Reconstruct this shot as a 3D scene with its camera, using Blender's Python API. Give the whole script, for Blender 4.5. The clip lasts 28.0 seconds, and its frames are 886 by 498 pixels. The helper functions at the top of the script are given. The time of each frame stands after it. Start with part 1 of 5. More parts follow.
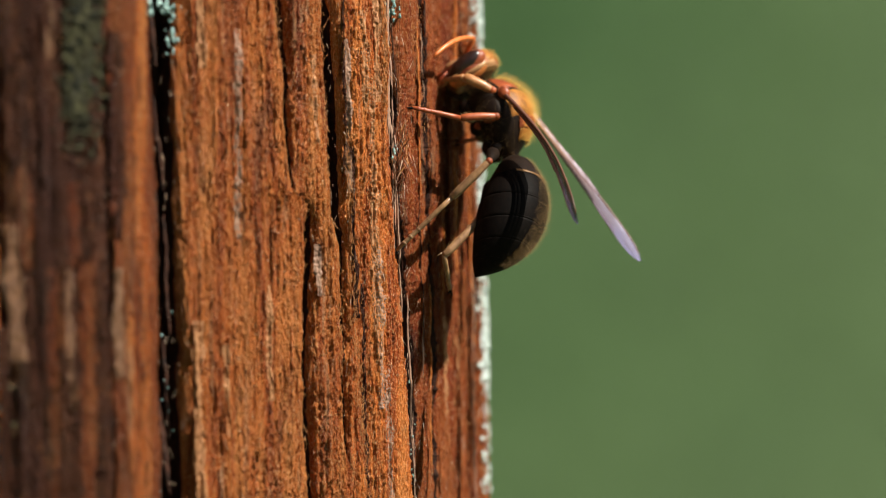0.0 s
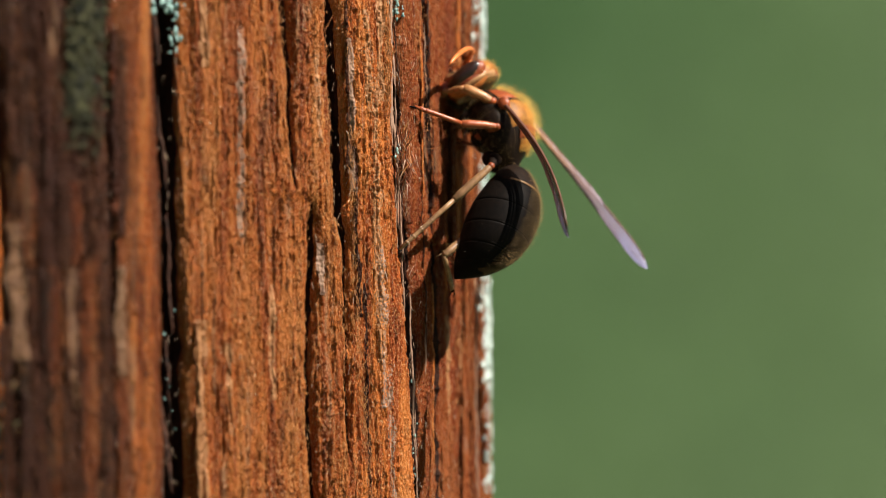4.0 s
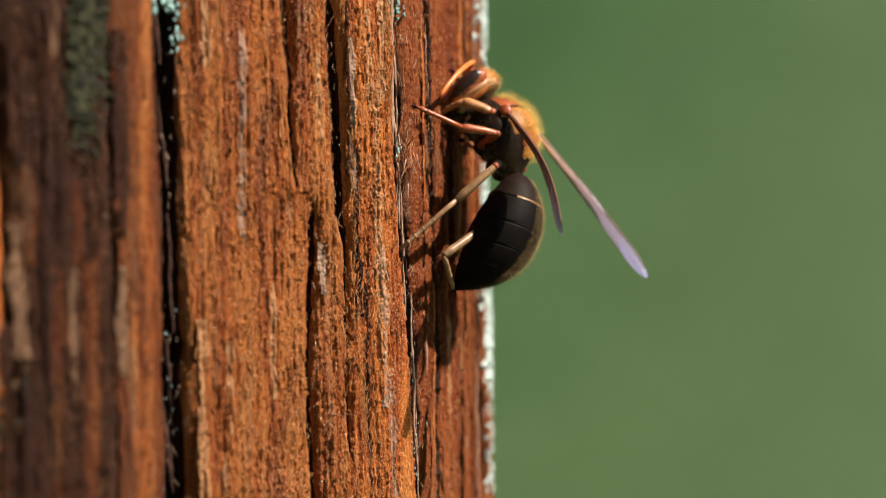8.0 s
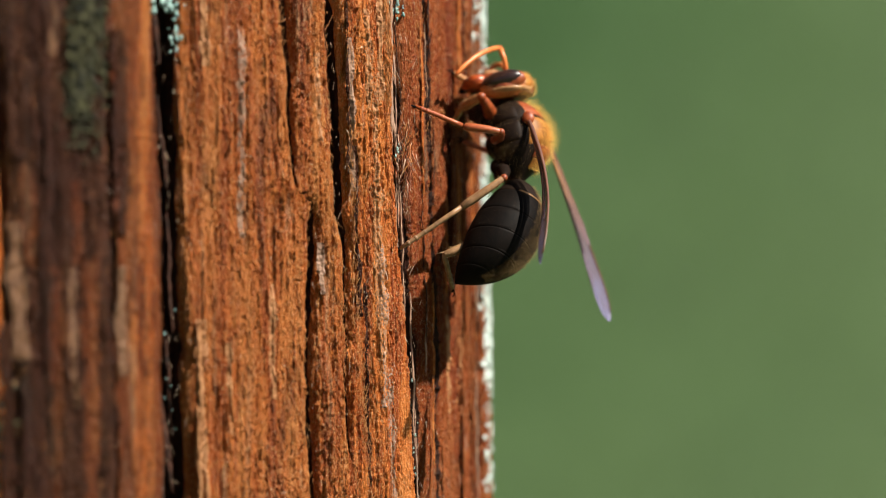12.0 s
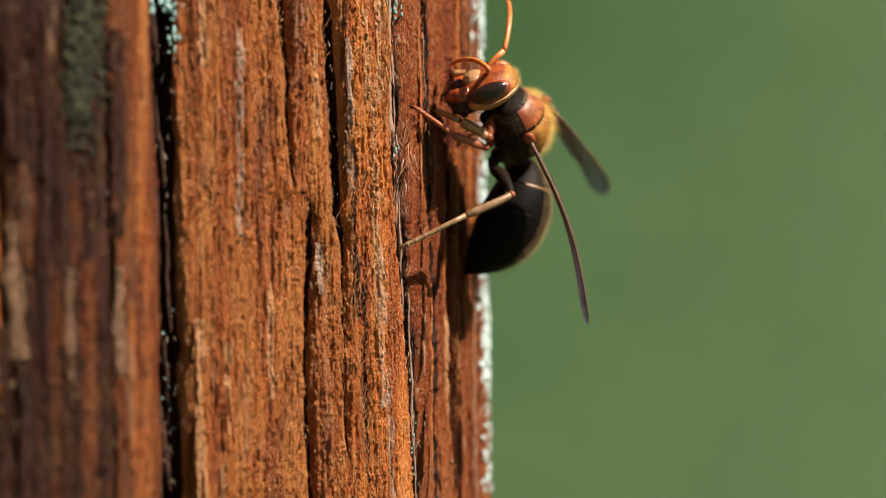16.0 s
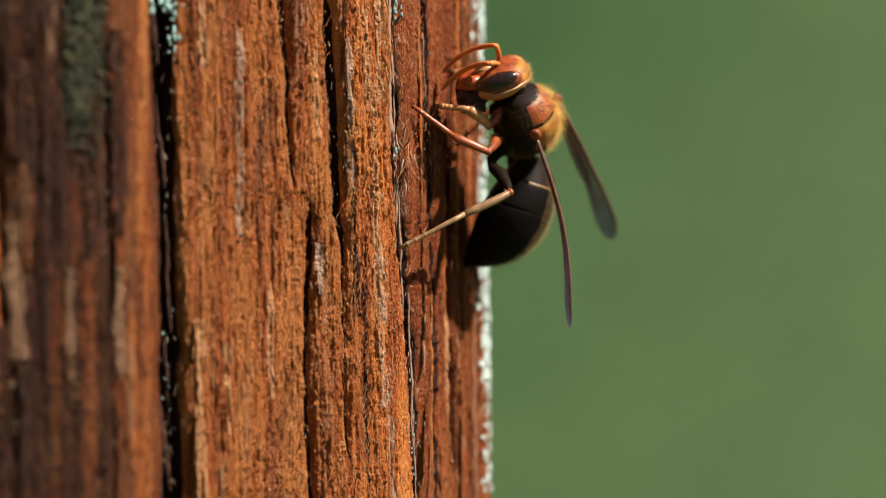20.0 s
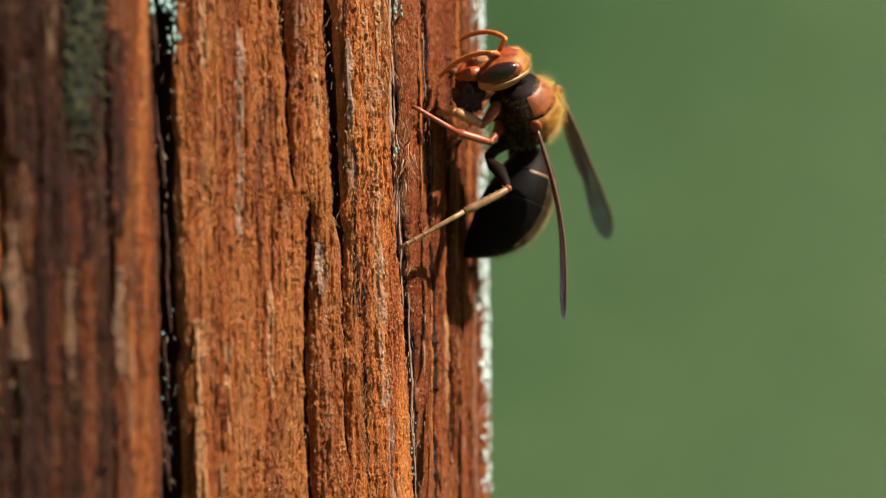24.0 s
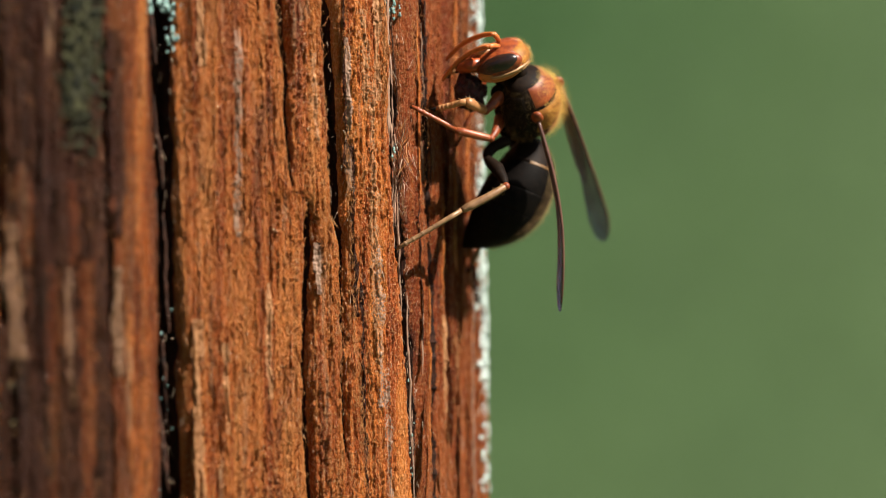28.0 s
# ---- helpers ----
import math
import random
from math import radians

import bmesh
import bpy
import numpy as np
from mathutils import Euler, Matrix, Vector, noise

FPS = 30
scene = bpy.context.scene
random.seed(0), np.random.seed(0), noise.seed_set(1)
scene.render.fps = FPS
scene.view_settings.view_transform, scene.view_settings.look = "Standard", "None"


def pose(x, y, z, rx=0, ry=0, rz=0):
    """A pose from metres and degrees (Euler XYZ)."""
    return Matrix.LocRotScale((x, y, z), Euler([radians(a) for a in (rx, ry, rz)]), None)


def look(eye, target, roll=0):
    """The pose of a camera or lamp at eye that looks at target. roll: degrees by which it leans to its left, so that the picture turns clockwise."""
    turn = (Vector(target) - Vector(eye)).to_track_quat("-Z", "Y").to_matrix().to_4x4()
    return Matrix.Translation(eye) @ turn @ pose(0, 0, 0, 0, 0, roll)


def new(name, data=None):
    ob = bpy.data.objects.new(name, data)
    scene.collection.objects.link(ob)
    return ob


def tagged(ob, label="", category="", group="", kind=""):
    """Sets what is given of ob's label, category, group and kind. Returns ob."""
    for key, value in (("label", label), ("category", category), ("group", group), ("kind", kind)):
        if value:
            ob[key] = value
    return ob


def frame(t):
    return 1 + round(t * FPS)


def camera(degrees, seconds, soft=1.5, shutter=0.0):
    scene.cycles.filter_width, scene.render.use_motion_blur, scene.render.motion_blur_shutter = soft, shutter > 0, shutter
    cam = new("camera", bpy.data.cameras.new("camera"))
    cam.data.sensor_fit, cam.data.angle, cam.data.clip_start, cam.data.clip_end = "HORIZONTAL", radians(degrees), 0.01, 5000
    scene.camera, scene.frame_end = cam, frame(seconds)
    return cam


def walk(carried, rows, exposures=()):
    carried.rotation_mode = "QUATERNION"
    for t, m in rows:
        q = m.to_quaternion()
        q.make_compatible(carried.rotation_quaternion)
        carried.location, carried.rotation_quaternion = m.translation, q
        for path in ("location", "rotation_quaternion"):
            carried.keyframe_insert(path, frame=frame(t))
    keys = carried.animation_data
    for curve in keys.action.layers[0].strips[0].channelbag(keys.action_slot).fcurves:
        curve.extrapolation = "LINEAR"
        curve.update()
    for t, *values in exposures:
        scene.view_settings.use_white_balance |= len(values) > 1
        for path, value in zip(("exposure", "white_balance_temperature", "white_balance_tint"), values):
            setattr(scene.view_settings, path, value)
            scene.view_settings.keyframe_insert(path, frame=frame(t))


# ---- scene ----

# ======== camera ========
# Macro lens, 279 mm from the plane of focus, held almost still. One unit U is 0.05 mm.
U = 0.00005
EYE = (0.0, -0.2789, 1.2)
CAM_Z = 1.2
# seconds, drift to the right and down in units U, lean in degrees
DRIFT = [(0, -2.3, 2.3, -0.12), (0.5, -6.8, 5.1, 0.10), (1, -6.2, 10.8, 0.20), (1.5, -9.0, 9.5, 0.25),
         (2, -6.3, 12.7, 0.0), (2.5, -7.4, 7.7, 0.07), (3, 3.8, -0.5, -0.10), (3.5, 3.1, 1.1, 0.01),
         (5.5, 0.9, 0.2, 0), (6, 1.5, 0, 0), (6.5, 4.6, 1.1, 0), (7, 3.1, 0.2, 0), (8, 4.4, 0.3, 0),
         (9, 2.4, 0.1, 0.02), (10, 3.4, 0.5, 0.06), (11, 3.1, 0, 0), (12.5, 3.1, 0, 0), (14.5, 1.5, 0, 0),
         (15, 1.5, 0, 0), (15.5, 0, 0, 0), (18, 0, 0, 0), (24, 0, 0, 0), (24.5, -3, 0, 0), (25, -2.4, -0.3, 0),
         (25.5, -1.5, 0, 0), (26, -3, 0, 0), (26.5, -3, 0, 0), (27, -1.5, 0, 0), (28, -3, 0, 0)]
cam = camera(16, 28.0, soft=0.9)
walk(cam, [(t, look(EYE, (-dx * U, 0, CAM_Z + dy * U), lean)) for t, dx, dy, lean in DRIFT],
     exposures=[(0, 1.12), (1, 1.18), (7, 1.22), (10, 1.30), (12.5, 1.28), (16, 1.27), (18, 1.23), (21, 1.2), (25, 1.25), (28, 1.25)])
cam.data.dof.use_dof = True
cam.data.dof.focus_distance = 0.2786
cam.data.dof.aperture_fstop = 13.5

# ======== world and sun ========
SUN_FROM = Vector((0.58, -0.30, 0.76)).normalized()
world = bpy.data.worlds.new("sky")
scene.world = world
world.use_nodes = True
wn = world.node_tree.nodes
sky = wn.new("ShaderNodeTexSky")
sky.sky_type = "NISHITA"
sky.sun_disc = False
sky.sun_elevation = math.asin(SUN_FROM.z)
sky.sun_rotation = math.atan2(SUN_FROM.x, SUN_FROM.y)
world.node_tree.links.new(sky.outputs[0], wn["Background"].inputs[0])
wn["Background"].inputs[1].default_value = 0.027
sun_data = bpy.data.lights.new("sun", "SUN")
sun_data.energy, sun_data.angle, sun_data.color = 5.0, radians(0.7), (1.0, 0.93, 0.82)
sun = new("sun", sun_data)
sun.matrix_world = look(SUN_FROM * 30, (0, 0, 0))

# ======== materials ========
def material(name, rough=0.6, spec=0.4):
    m = bpy.data.materials.new(name)
    m.use_nodes = True
    b = m.node_tree.nodes["Principled BSDF"]
    b.inputs["Roughness"].default_value = rough
    b.inputs["Specular IOR Level"].default_value = spec
    return m, m.node_tree.nodes, m.node_tree.links, b


def coords(nd, ln, scale, space="Object"):
    c = nd.new("ShaderNodeTexCoord")
    mp = nd.new("ShaderNodeMapping")
    mp.inputs["Scale"].default_value = scale
    ln.new(c.outputs[space], mp.inputs["Vector"])
    return mp.outputs[0]


def noise_tex(nd, ln, vec, scale=1.0, detail=4.0, rough=0.6, dist=0.0):
    n = nd.new("ShaderNodeTexNoise")
    n.inputs["Scale"].default_value = scale
    n.inputs["Detail"].default_value = detail
    n.inputs["Roughness"].default_value = rough
    n.inputs["Distortion"].default_value = dist
    ln.new(vec, n.inputs["Vector"])
    return n.outputs["Fac"]


def ramp(nd, ln, fac, stops):
    r = nd.new("ShaderNodeValToRGB")
    while len(r.color_ramp.elements) < len(stops):
        r.color_ramp.elements.new(0.5)
    for e, (p, c) in zip(r.color_ramp.elements, stops):
        e.position = p
        e.color = (*c, 1) if len(c) == 3 else c
    ln.new(fac, r.inputs[0])
    return r.outputs[0]


def mix(nd, ln, fac, a, b, mode="MIX"):
    m = nd.new("ShaderNodeMix")
    m.data_type, m.blend_type = "RGBA", mode
    for sock, val in ((m.inputs[0], fac), (m.inputs[6], a), (m.inputs[7], b)):
        if isinstance(val, (int, float)):
            sock.default_value = val
        elif isinstance(val, tuple):
            sock.default_value = (*val, 1)
        else:
            ln.new(val, sock)
    return m.outputs[2]


def bump(nd, ln, b, height, strength, dist):
    bp = nd.new("ShaderNodeBump")
    bp.inputs["Strength"].default_value = strength
    bp.inputs["Distance"].default_value = dist
    ln.new(height, bp.inputs["Height"])
    ln.new(bp.outputs[0], b.inputs["Normal"])


def bark_material(name, warm=1.0, cool=1.0, pale=1.0):
    """Torn fibrous bark: plates of differing tone, dark stains, pale weathered streaks, fine fibres."""
    m, nd, ln, b = material(name, 0.6, 0.28)
    wob = nd.new("ShaderNodeTexNoise")
    wob.inputs["Scale"].default_value = 1.0
    wob.inputs["Detail"].default_value = 4
    ln.new(coords(nd, ln, (900, 900, 220)), wob.inputs["Vector"])
    plates = nd.new("ShaderNodeTexVoronoi")
    plates.inputs["Scale"].default_value = 1.0
    add = nd.new("ShaderNodeVectorMath")
    add.operation = "MULTIPLY_ADD"
    add.inputs[1].default_value = (0.9, 0.9, 0.9)
    ln.new(wob.outputs["Color"], add.inputs[0])
    ln.new(coords(nd, ln, (1500, 1500, 130)), add.inputs[2])
    ln.new(add.outputs[0], plates.inputs["Vector"])
    tone = nd.new("ShaderNodeSeparateColor")
    ln.new(plates.outputs["Color"], tone.inputs[0])
    broad = noise_tex(nd, ln, coords(nd, ln, (700, 700, 36)), 1, 7, 0.62, 0.35)
    streak = noise_tex(nd, ln, coords(nd, ln, (2300, 2300, 90)), 1, 4, 0.6, 0.5)
    fibre = noise_tex(nd, ln, coords(nd, ln, (5000, 5000, 800)), 1, 4, 0.75, 0.4)
    grit = noise_tex(nd, ln, coords(nd, ln, (6500, 6500, 3600)), 1, 4, 0.8)
    grey = noise_tex(nd, ln, coords(nd, ln, (800, 800, 44)), 1.2, 5, 0.6, 0.4)
    stain = noise_tex(nd, ln, coords(nd, ln, (420, 420, 60)), 1.0, 6, 0.72, 1.0)
    chip = noise_tex(nd, ln, coords(nd, ln, (2600, 2600, 900)), 1, 5, 0.65, 0.4)
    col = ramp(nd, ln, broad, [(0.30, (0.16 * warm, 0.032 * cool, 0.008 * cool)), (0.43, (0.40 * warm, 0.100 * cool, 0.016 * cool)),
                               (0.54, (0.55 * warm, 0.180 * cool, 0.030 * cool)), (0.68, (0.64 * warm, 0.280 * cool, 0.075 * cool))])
    col = mix(nd, ln, 0.4, col, ramp(nd, ln, chip, [(0.36, (0.76, 0.66, 0.60)), (0.5, (1.0, 1.0, 1.0)), (0.66, (1.15, 1.2, 1.3))]), "MULTIPLY")
    col = mix(nd, ln, 0.10, col, ramp(nd, ln, tone.outputs[0], [(0.0, (0.40, 0.32, 0.28)), (0.5, (0.9, 0.88, 0.85)), (1.0, (1.25, 1.25, 1.2))]), "MULTIPLY")
    col = mix(nd, ln, ramp(nd, ln, streak, [(0.32, (0.6, 0.6, 0.6)), (0.40, (0, 0, 0))]), col, (0.13 * warm, 0.026 * cool, 0.006))
    col = mix(nd, ln, ramp(nd, ln, stain, [(0.56, (0, 0, 0)), (0.68, (0.8, 0.8, 0.8))]), col, (0.10, 0.024, 0.010))
    col = mix(nd, ln, ramp(nd, ln, grey, [(0.60, (0, 0, 0)), (0.68, (0.75, 0.75, 0.75))]), col, (0.40 * pale, 0.23 * pale, 0.13 * pale))
    col = mix(nd, ln, ramp(nd, ln, fibre, [(0.34, (0.4, 0.4, 0.4)), (0.45, (0, 0, 0))]), col, (0.15 * warm, 0.022 * cool, 0.005))
    col = mix(nd, ln, ramp(nd, ln, grit, [(0.36, (0.4, 0.4, 0.4)), (0.46, (0, 0, 0))]), col, (0.12 * warm, 0.020 * cool, 0.005))
    col = mix(nd, ln, ramp(nd, ln, grit, [(0.55, (0, 0, 0)), (0.66, (0.85, 0.85, 0.85))]), col, (0.82 * pale, 0.44 * pale, 0.15 * pale))
    ln.new(col, b.inputs["Base Color"])
    ln.new(ramp(nd, ln, grit, [(0.52, (0.80, 0.80, 0.80)), (0.62, (0.20, 0.20, 0.20))]), b.inputs["Roughness"])
    ln.new(ramp(nd, ln, grit, [(0.54, (0.16, 0.16, 0.16)), (0.64, (0.9, 0.9, 0.9))]), b.inputs["Specular IOR Level"])
    both = nd.new("ShaderNodeMath")
    both.operation = "ADD"
    more = nd.new("ShaderNodeMath")
    more.operation = "MULTIPLY_ADD"
    more.inputs[1].default_value = 0.9
    ln.new(ramp(nd, ln, chip, [(0.44, (0, 0, 0)), (0.72, (1, 1, 1))]), more.inputs[0])
    ln.new(fibre, more.inputs[2])
    ln.new(more.outputs[0], both.inputs[0])
    ln.new(grit, both.inputs[1])
    bump(nd, ln, b, both.outputs[0], 1.0, 0.00024)
    return m


def speckled(name, dark, light, scale, rough=0.7, spec=0.3, bumpy=0.3, dist=0.0001, sheen=0.0):
    m, nd, ln, b = material(name, rough, spec)
    f = noise_tex(nd, ln, coords(nd, ln, (scale, scale, scale)), 1, 5, 0.65)
    g = noise_tex(nd, ln, coords(nd, ln, (scale * 6, scale * 6, scale * 6)), 1, 3, 0.6)
    c = ramp(nd, ln, f, [(0.35, dark), (0.65, light)])
    c = mix(nd, ln, ramp(nd, ln, g, [(0.3, (0.35, 0.35, 0.35)), (0.7, (0, 0, 0))]), c, tuple(v * 0.55 for v in dark))
    ln.new(c, b.inputs["Base Color"])
    b.inputs["Sheen Weight"].default_value = sheen
    bump(nd, ln, b, g, bumpy, dist)
    return m


BARK = bark_material("cedar_bark", 0.98, 0.84, 0.98)
# cedar bark scaled down: darker bark tone plus the left side's shade, in the colour
BARK_DARK = bark_material("shade_dark_bark", 0.10, 0.075, 0.08)
BARK_DIM = bark_material("dim_bark", 0.34, 0.26, 0.27)
BARK_MID = bark_material("brown_bark", 0.74, 0.62, 0.75)
BARK_SHADED = bark_material("shaded_bark", 0.105, 0.077, 0.082)
BARK_RED = bark_material("red_inner_bark", 0.48, 0.32, 0.5)
# near-black for crack walls, core and cut top; crack shade is in the colour
CORE = speckled("shaded_core_bark", (0.012, 0.006, 0.004), (0.06, 0.02, 0.01), 900, 0.8, 0.2, 0.5, 0.0003)
# tan bark at about half strength, for layers on the darkened left strips
TAN_DULL = speckled("dull_tan_bark", (0.10, 0.042, 0.017), (0.19, 0.095, 0.045), 1300, 0.6, 0.35, 0.6, 0.0001)
TAN_BARK = speckled("tan_bark", (0.21, 0.078, 0.024), (0.42, 0.20, 0.08), 1300, 0.6, 0.35, 0.6, 0.0001)
GREY_BARK = speckled("weathered_bark", (0.17, 0.085, 0.052), (0.36, 0.22, 0.145), 1100, 0.6, 0.4, 0.5, 0.0001)
FIBRE = speckled("loose_fibre", (0.28, 0.09, 0.022), (0.58, 0.26, 0.08), 900, 0.5, 0.4)
TORN = speckled("torn_red_fibre", (0.14, 0.030, 0.010), (0.40, 0.12, 0.035), 900, 0.5, 0.4)
PALE_FIBRE = speckled("pale_fibre", (0.35, 0.22, 0.14), (0.65, 0.5, 0.36), 900, 0.5, 0.4)
LICHEN = speckled("lichen", (0.34, 0.42, 0.39), (0.72, 0.80, 0.77), 1500, 0.9, 0.15, 0.6, 0.0002)
LICHEN_BLUE = speckled("blue_lichen", (0.14, 0.24, 0.22), (0.40, 0.56, 0.52), 1500, 0.9, 0.15, 0.6, 0.0002)
MOSS = speckled("dark_lichen", (0.007, 0.009, 0.010), (0.085, 0.08, 0.036), 1400, 0.9, 0.2, 0.6, 0.0002)
CHITIN_DARK = speckled("dark_chitin", (0.006, 0.0035, 0.0025), (0.016, 0.008, 0.004), 1500, 0.6, 0.09, 0.25, 0.00003, 0.0)
CHITIN_BLACK = speckled("black_chitin", (0.003, 0.0024, 0.002), (0.006, 0.004, 0.003), 1600, 0.6, 0.05, 0.25, 0.00003, 0.0)
CHITIN_ORANGE = speckled("orange_chitin", (0.13, 0.022, 0.006), (0.31, 0.066, 0.012), 1600, 0.46, 0.4, 0.2, 0.00003)
CHITIN_RUST = speckled("rust_chitin", (0.20, 0.030, 0.006), (0.38, 0.070, 0.012), 1600, 0.34, 0.4, 0.2, 0.00003)
CHITIN_GOLD = speckled("golden_chitin", (0.16, 0.058, 0.009), (0.38, 0.15, 0.022), 1600, 0.55, 0.25, 0.2, 0.00003)
CHITIN_CREAM = speckled("cream_chitin", (0.27, 0.13, 0.05), (0.45, 0.25, 0.115), 1600, 0.4, 0.45, 0.2, 0.00003)
CHITIN_BAND = speckled("brown_band", (0.10, 0.045, 0.012), (0.20, 0.10, 0.03), 1600, 0.45, 0.4, 0.2, 0.00003)
LEG_TAN = speckled("tan_leg", (0.15, 0.075, 0.035), (0.30, 0.165, 0.075), 1800, 0.4, 0.45, 0.2, 0.00003)
LEG_CREAM = speckled("cream_leg", (0.28, 0.11, 0.036), (0.46, 0.22, 0.085), 1800, 0.36, 0.45, 0.2, 0.00003)
LEG_RED = speckled("red_leg", (0.22, 0.042, 0.013), (0.36, 0.090, 0.026), 1800, 0.38, 0.45, 0.2, 0.00003)
FEELER = speckled("orange_feeler", (0.44, 0.10, 0.020), (0.62, 0.19, 0.042), 1600, 0.38, 0.45, 0.2, 0.00003)
CHITIN_FACE = speckled("amber_chitin", (0.30, 0.085, 0.018), (0.50, 0.18, 0.04), 1600, 0.38, 0.45, 0.2, 0.00003)
EYE_MAT = speckled("compound_eye", (0.010, 0.005, 0.004), (0.03, 0.012, 0.008), 2500, 0.3, 0.5, 0.05, 0.00001)
PULP = speckled("wood_pulp", (0.014, 0.002, 0.002), (0.075, 0.008, 0.006), 1800, 0.3, 0.4, 0.8, 0.0002)
HAIR = speckled("golden_hair", (0.70, 0.34, 0.05), (0.92, 0.60, 0.14), 600, 0.45, 0.4)
HAIR_DARK = speckled("dark_hair", (0.02, 0.012, 0.006), (0.06, 0.035, 0.018), 600, 0.5, 0.3)
HAIR_BROWN = speckled("brown_hair", (0.24, 0.14, 0.05), (0.52, 0.34, 0.15), 600, 0.45, 0.4)


def wing_material():
    m, nd, ln, b = material("wing_membrane", 0.36, 0.22)
    f = noise_tex(nd, ln, coords(nd, ln, (260, 1400, 1400)), 1, 4, 0.6)
    sep = nd.new("ShaderNodeSeparateXYZ")
    ln.new(coords(nd, ln, (-1 / 0.0174, 1, 1)), sep.inputs[0])
    # golden root to brown; the violet tip is sky sheen put into the colour
    along = ramp(nd, ln, sep.outputs[0], [(0.08, (0.33, 0.16, 0.05)), (0.35, (0.17, 0.095, 0.075)), (0.6, (0.13, 0.095, 0.12)), (1.0, (0.17, 0.17, 0.31))])
    ln.new(mix(nd, ln, ramp(nd, ln, f, [(0.35, (0.7, 0.7, 0.7)), (0.6, (0, 0, 0))]), along, (0.10, 0.065, 0.06)), b.inputs["Base Color"])
    ln.new(ramp(nd, ln, f, [(0.35, (0.72, 0.72, 0.72)), (0.7, (0.48, 0.48, 0.48))]), b.inputs["Alpha"])
    b.inputs["Specular Tint"].default_value = (0.72, 0.72, 1.0, 1)
    b.inputs["IOR"].default_value = 1.5
    b.inputs["Coat Weight"].default_value = 0.06
    b.inputs["Coat Roughness"].default_value = 0.38
    b.inputs["Coat IOR"].default_value = 1.6
    b.inputs["Thin Film Thickness"].default_value = 0
    b.inputs["Thin Film IOR"].default_value = 1.5
    bump(nd, ln, b, f, 0.3, 0.0001)
    return m


WING = wing_material()
VEIN = speckled("wing_vein", (0.075, 0.030, 0.022), (0.16, 0.07, 0.045), 900, 0.35, 0.5)


def green_material(name, stops, scale, rough=0.6, field=False):
    m, nd, ln, b = material(name, rough, 0.25)
    f = noise_tex(nd, ln, coords(nd, ln, (scale, scale, scale)), 1, 3, 0.55)
    g = noise_tex(nd, ln, coords(nd, ln, (scale * 9, scale * 9, scale * 9)), 1, 4, 0.6)
    if field:
        # darker green up the slope, paler lower down and to one side
        dot = nd.new("ShaderNodeVectorMath")
        dot.operation = "DOT_PRODUCT"
        dot.inputs[1].default_value = (0.20, -0.040, 0.0)
        ln.new(coords(nd, ln, (1, 1, 1)), dot.inputs[0])
        sm = nd.new("ShaderNodeMath")
        sm.operation = "MULTIPLY_ADD"
        sm.inputs[1].default_value = 0.5
        ln.new(f, sm.inputs[0])
        ln.new(dot.outputs["Value"], sm.inputs[2])
        sh = nd.new("ShaderNodeMath")
        sh.inputs[1].default_value = 0.80
        ln.new(sm.outputs[0], sh.inputs[0])
        f = sh.outputs[0]
    c = ramp(nd, ln, f, stops)
    c = mix(nd, ln, ramp(nd, ln, g, [(0.3, (0.5, 0.5, 0.5)), (0.7, (0, 0, 0))]), c, tuple(v * 0.6 for v in stops[0][1]))
    ln.new(c, b.inputs["Base Color"])
    bump(nd, ln, b, g, 0.4, 0.02)
    return m


GRASS = green_material("meadow_grass", [(0.0, (0.0205, 0.050, 0.0105)), (0.5, (0.037, 0.068, 0.019)), (1.0, (0.052, 0.083, 0.028))], 0.14, 0.6, True)

# ======== mesh helpers ========
def mesh_object(name, bm, mat, smooth=True):
    me = bpy.data.meshes.new(name)
    bm.to_mesh(me)
    bm.free()
    me.materials.append(mat)
    me.polygons.foreach_set("use_smooth", [smooth] * len(me.polygons))
    return me


def part(name, bm, mat, parent, label="", m=None, smooth=True):
    ob = new(name, mesh_object(name, bm, mat, smooth))
    ob.parent = parent
    if m is not None:
        ob.matrix_basis = m
    return tagged(ob, label)


def grid_mesh(name, pts, mat, closed=False):
    """A mesh from an array of points, rows by columns."""
    nr, nc = pts.shape[:2]
    me = bpy.data.meshes.new(name)
    idx = np.arange(nr * nc).reshape(nr, nc)
    nxt = np.roll(idx, -1, 1) if closed else idx[:, 1:]
    cur = idx if closed else idx[:, :-1]
    quads = np.stack([cur[:-1], nxt[:-1], nxt[1:], cur[1:]], -1).reshape(-1, 4)
    me.vertices.add(nr * nc)
    me.vertices.foreach_set("co", pts.reshape(-1).astype(np.float32))
    me.loops.add(quads.size)
    me.loops.foreach_set("vertex_index", quads.reshape(-1).astype(np.int32))
    me.polygons.add(len(quads))
    me.polygons.foreach_set("loop_start", np.arange(0, quads.size, 4, dtype=np.int32))
    me.polygons.foreach_set("use_smooth", np.ones(len(quads), dtype=bool))
    me.update(calc_edges=True)
    me.materials.append(mat)
    return me


def soup(name, verts, faces, mat, smooth=True):
    me = bpy.data.meshes.new(name)
    me.from_pydata(verts, [], faces)
    me.materials.append(mat)
    me.polygons.foreach_set("use_smooth", [smooth] * len(me.polygons))
    return me


RNG = np.random.RandomState(7)
LATTICE = RNG.rand(256, 256)


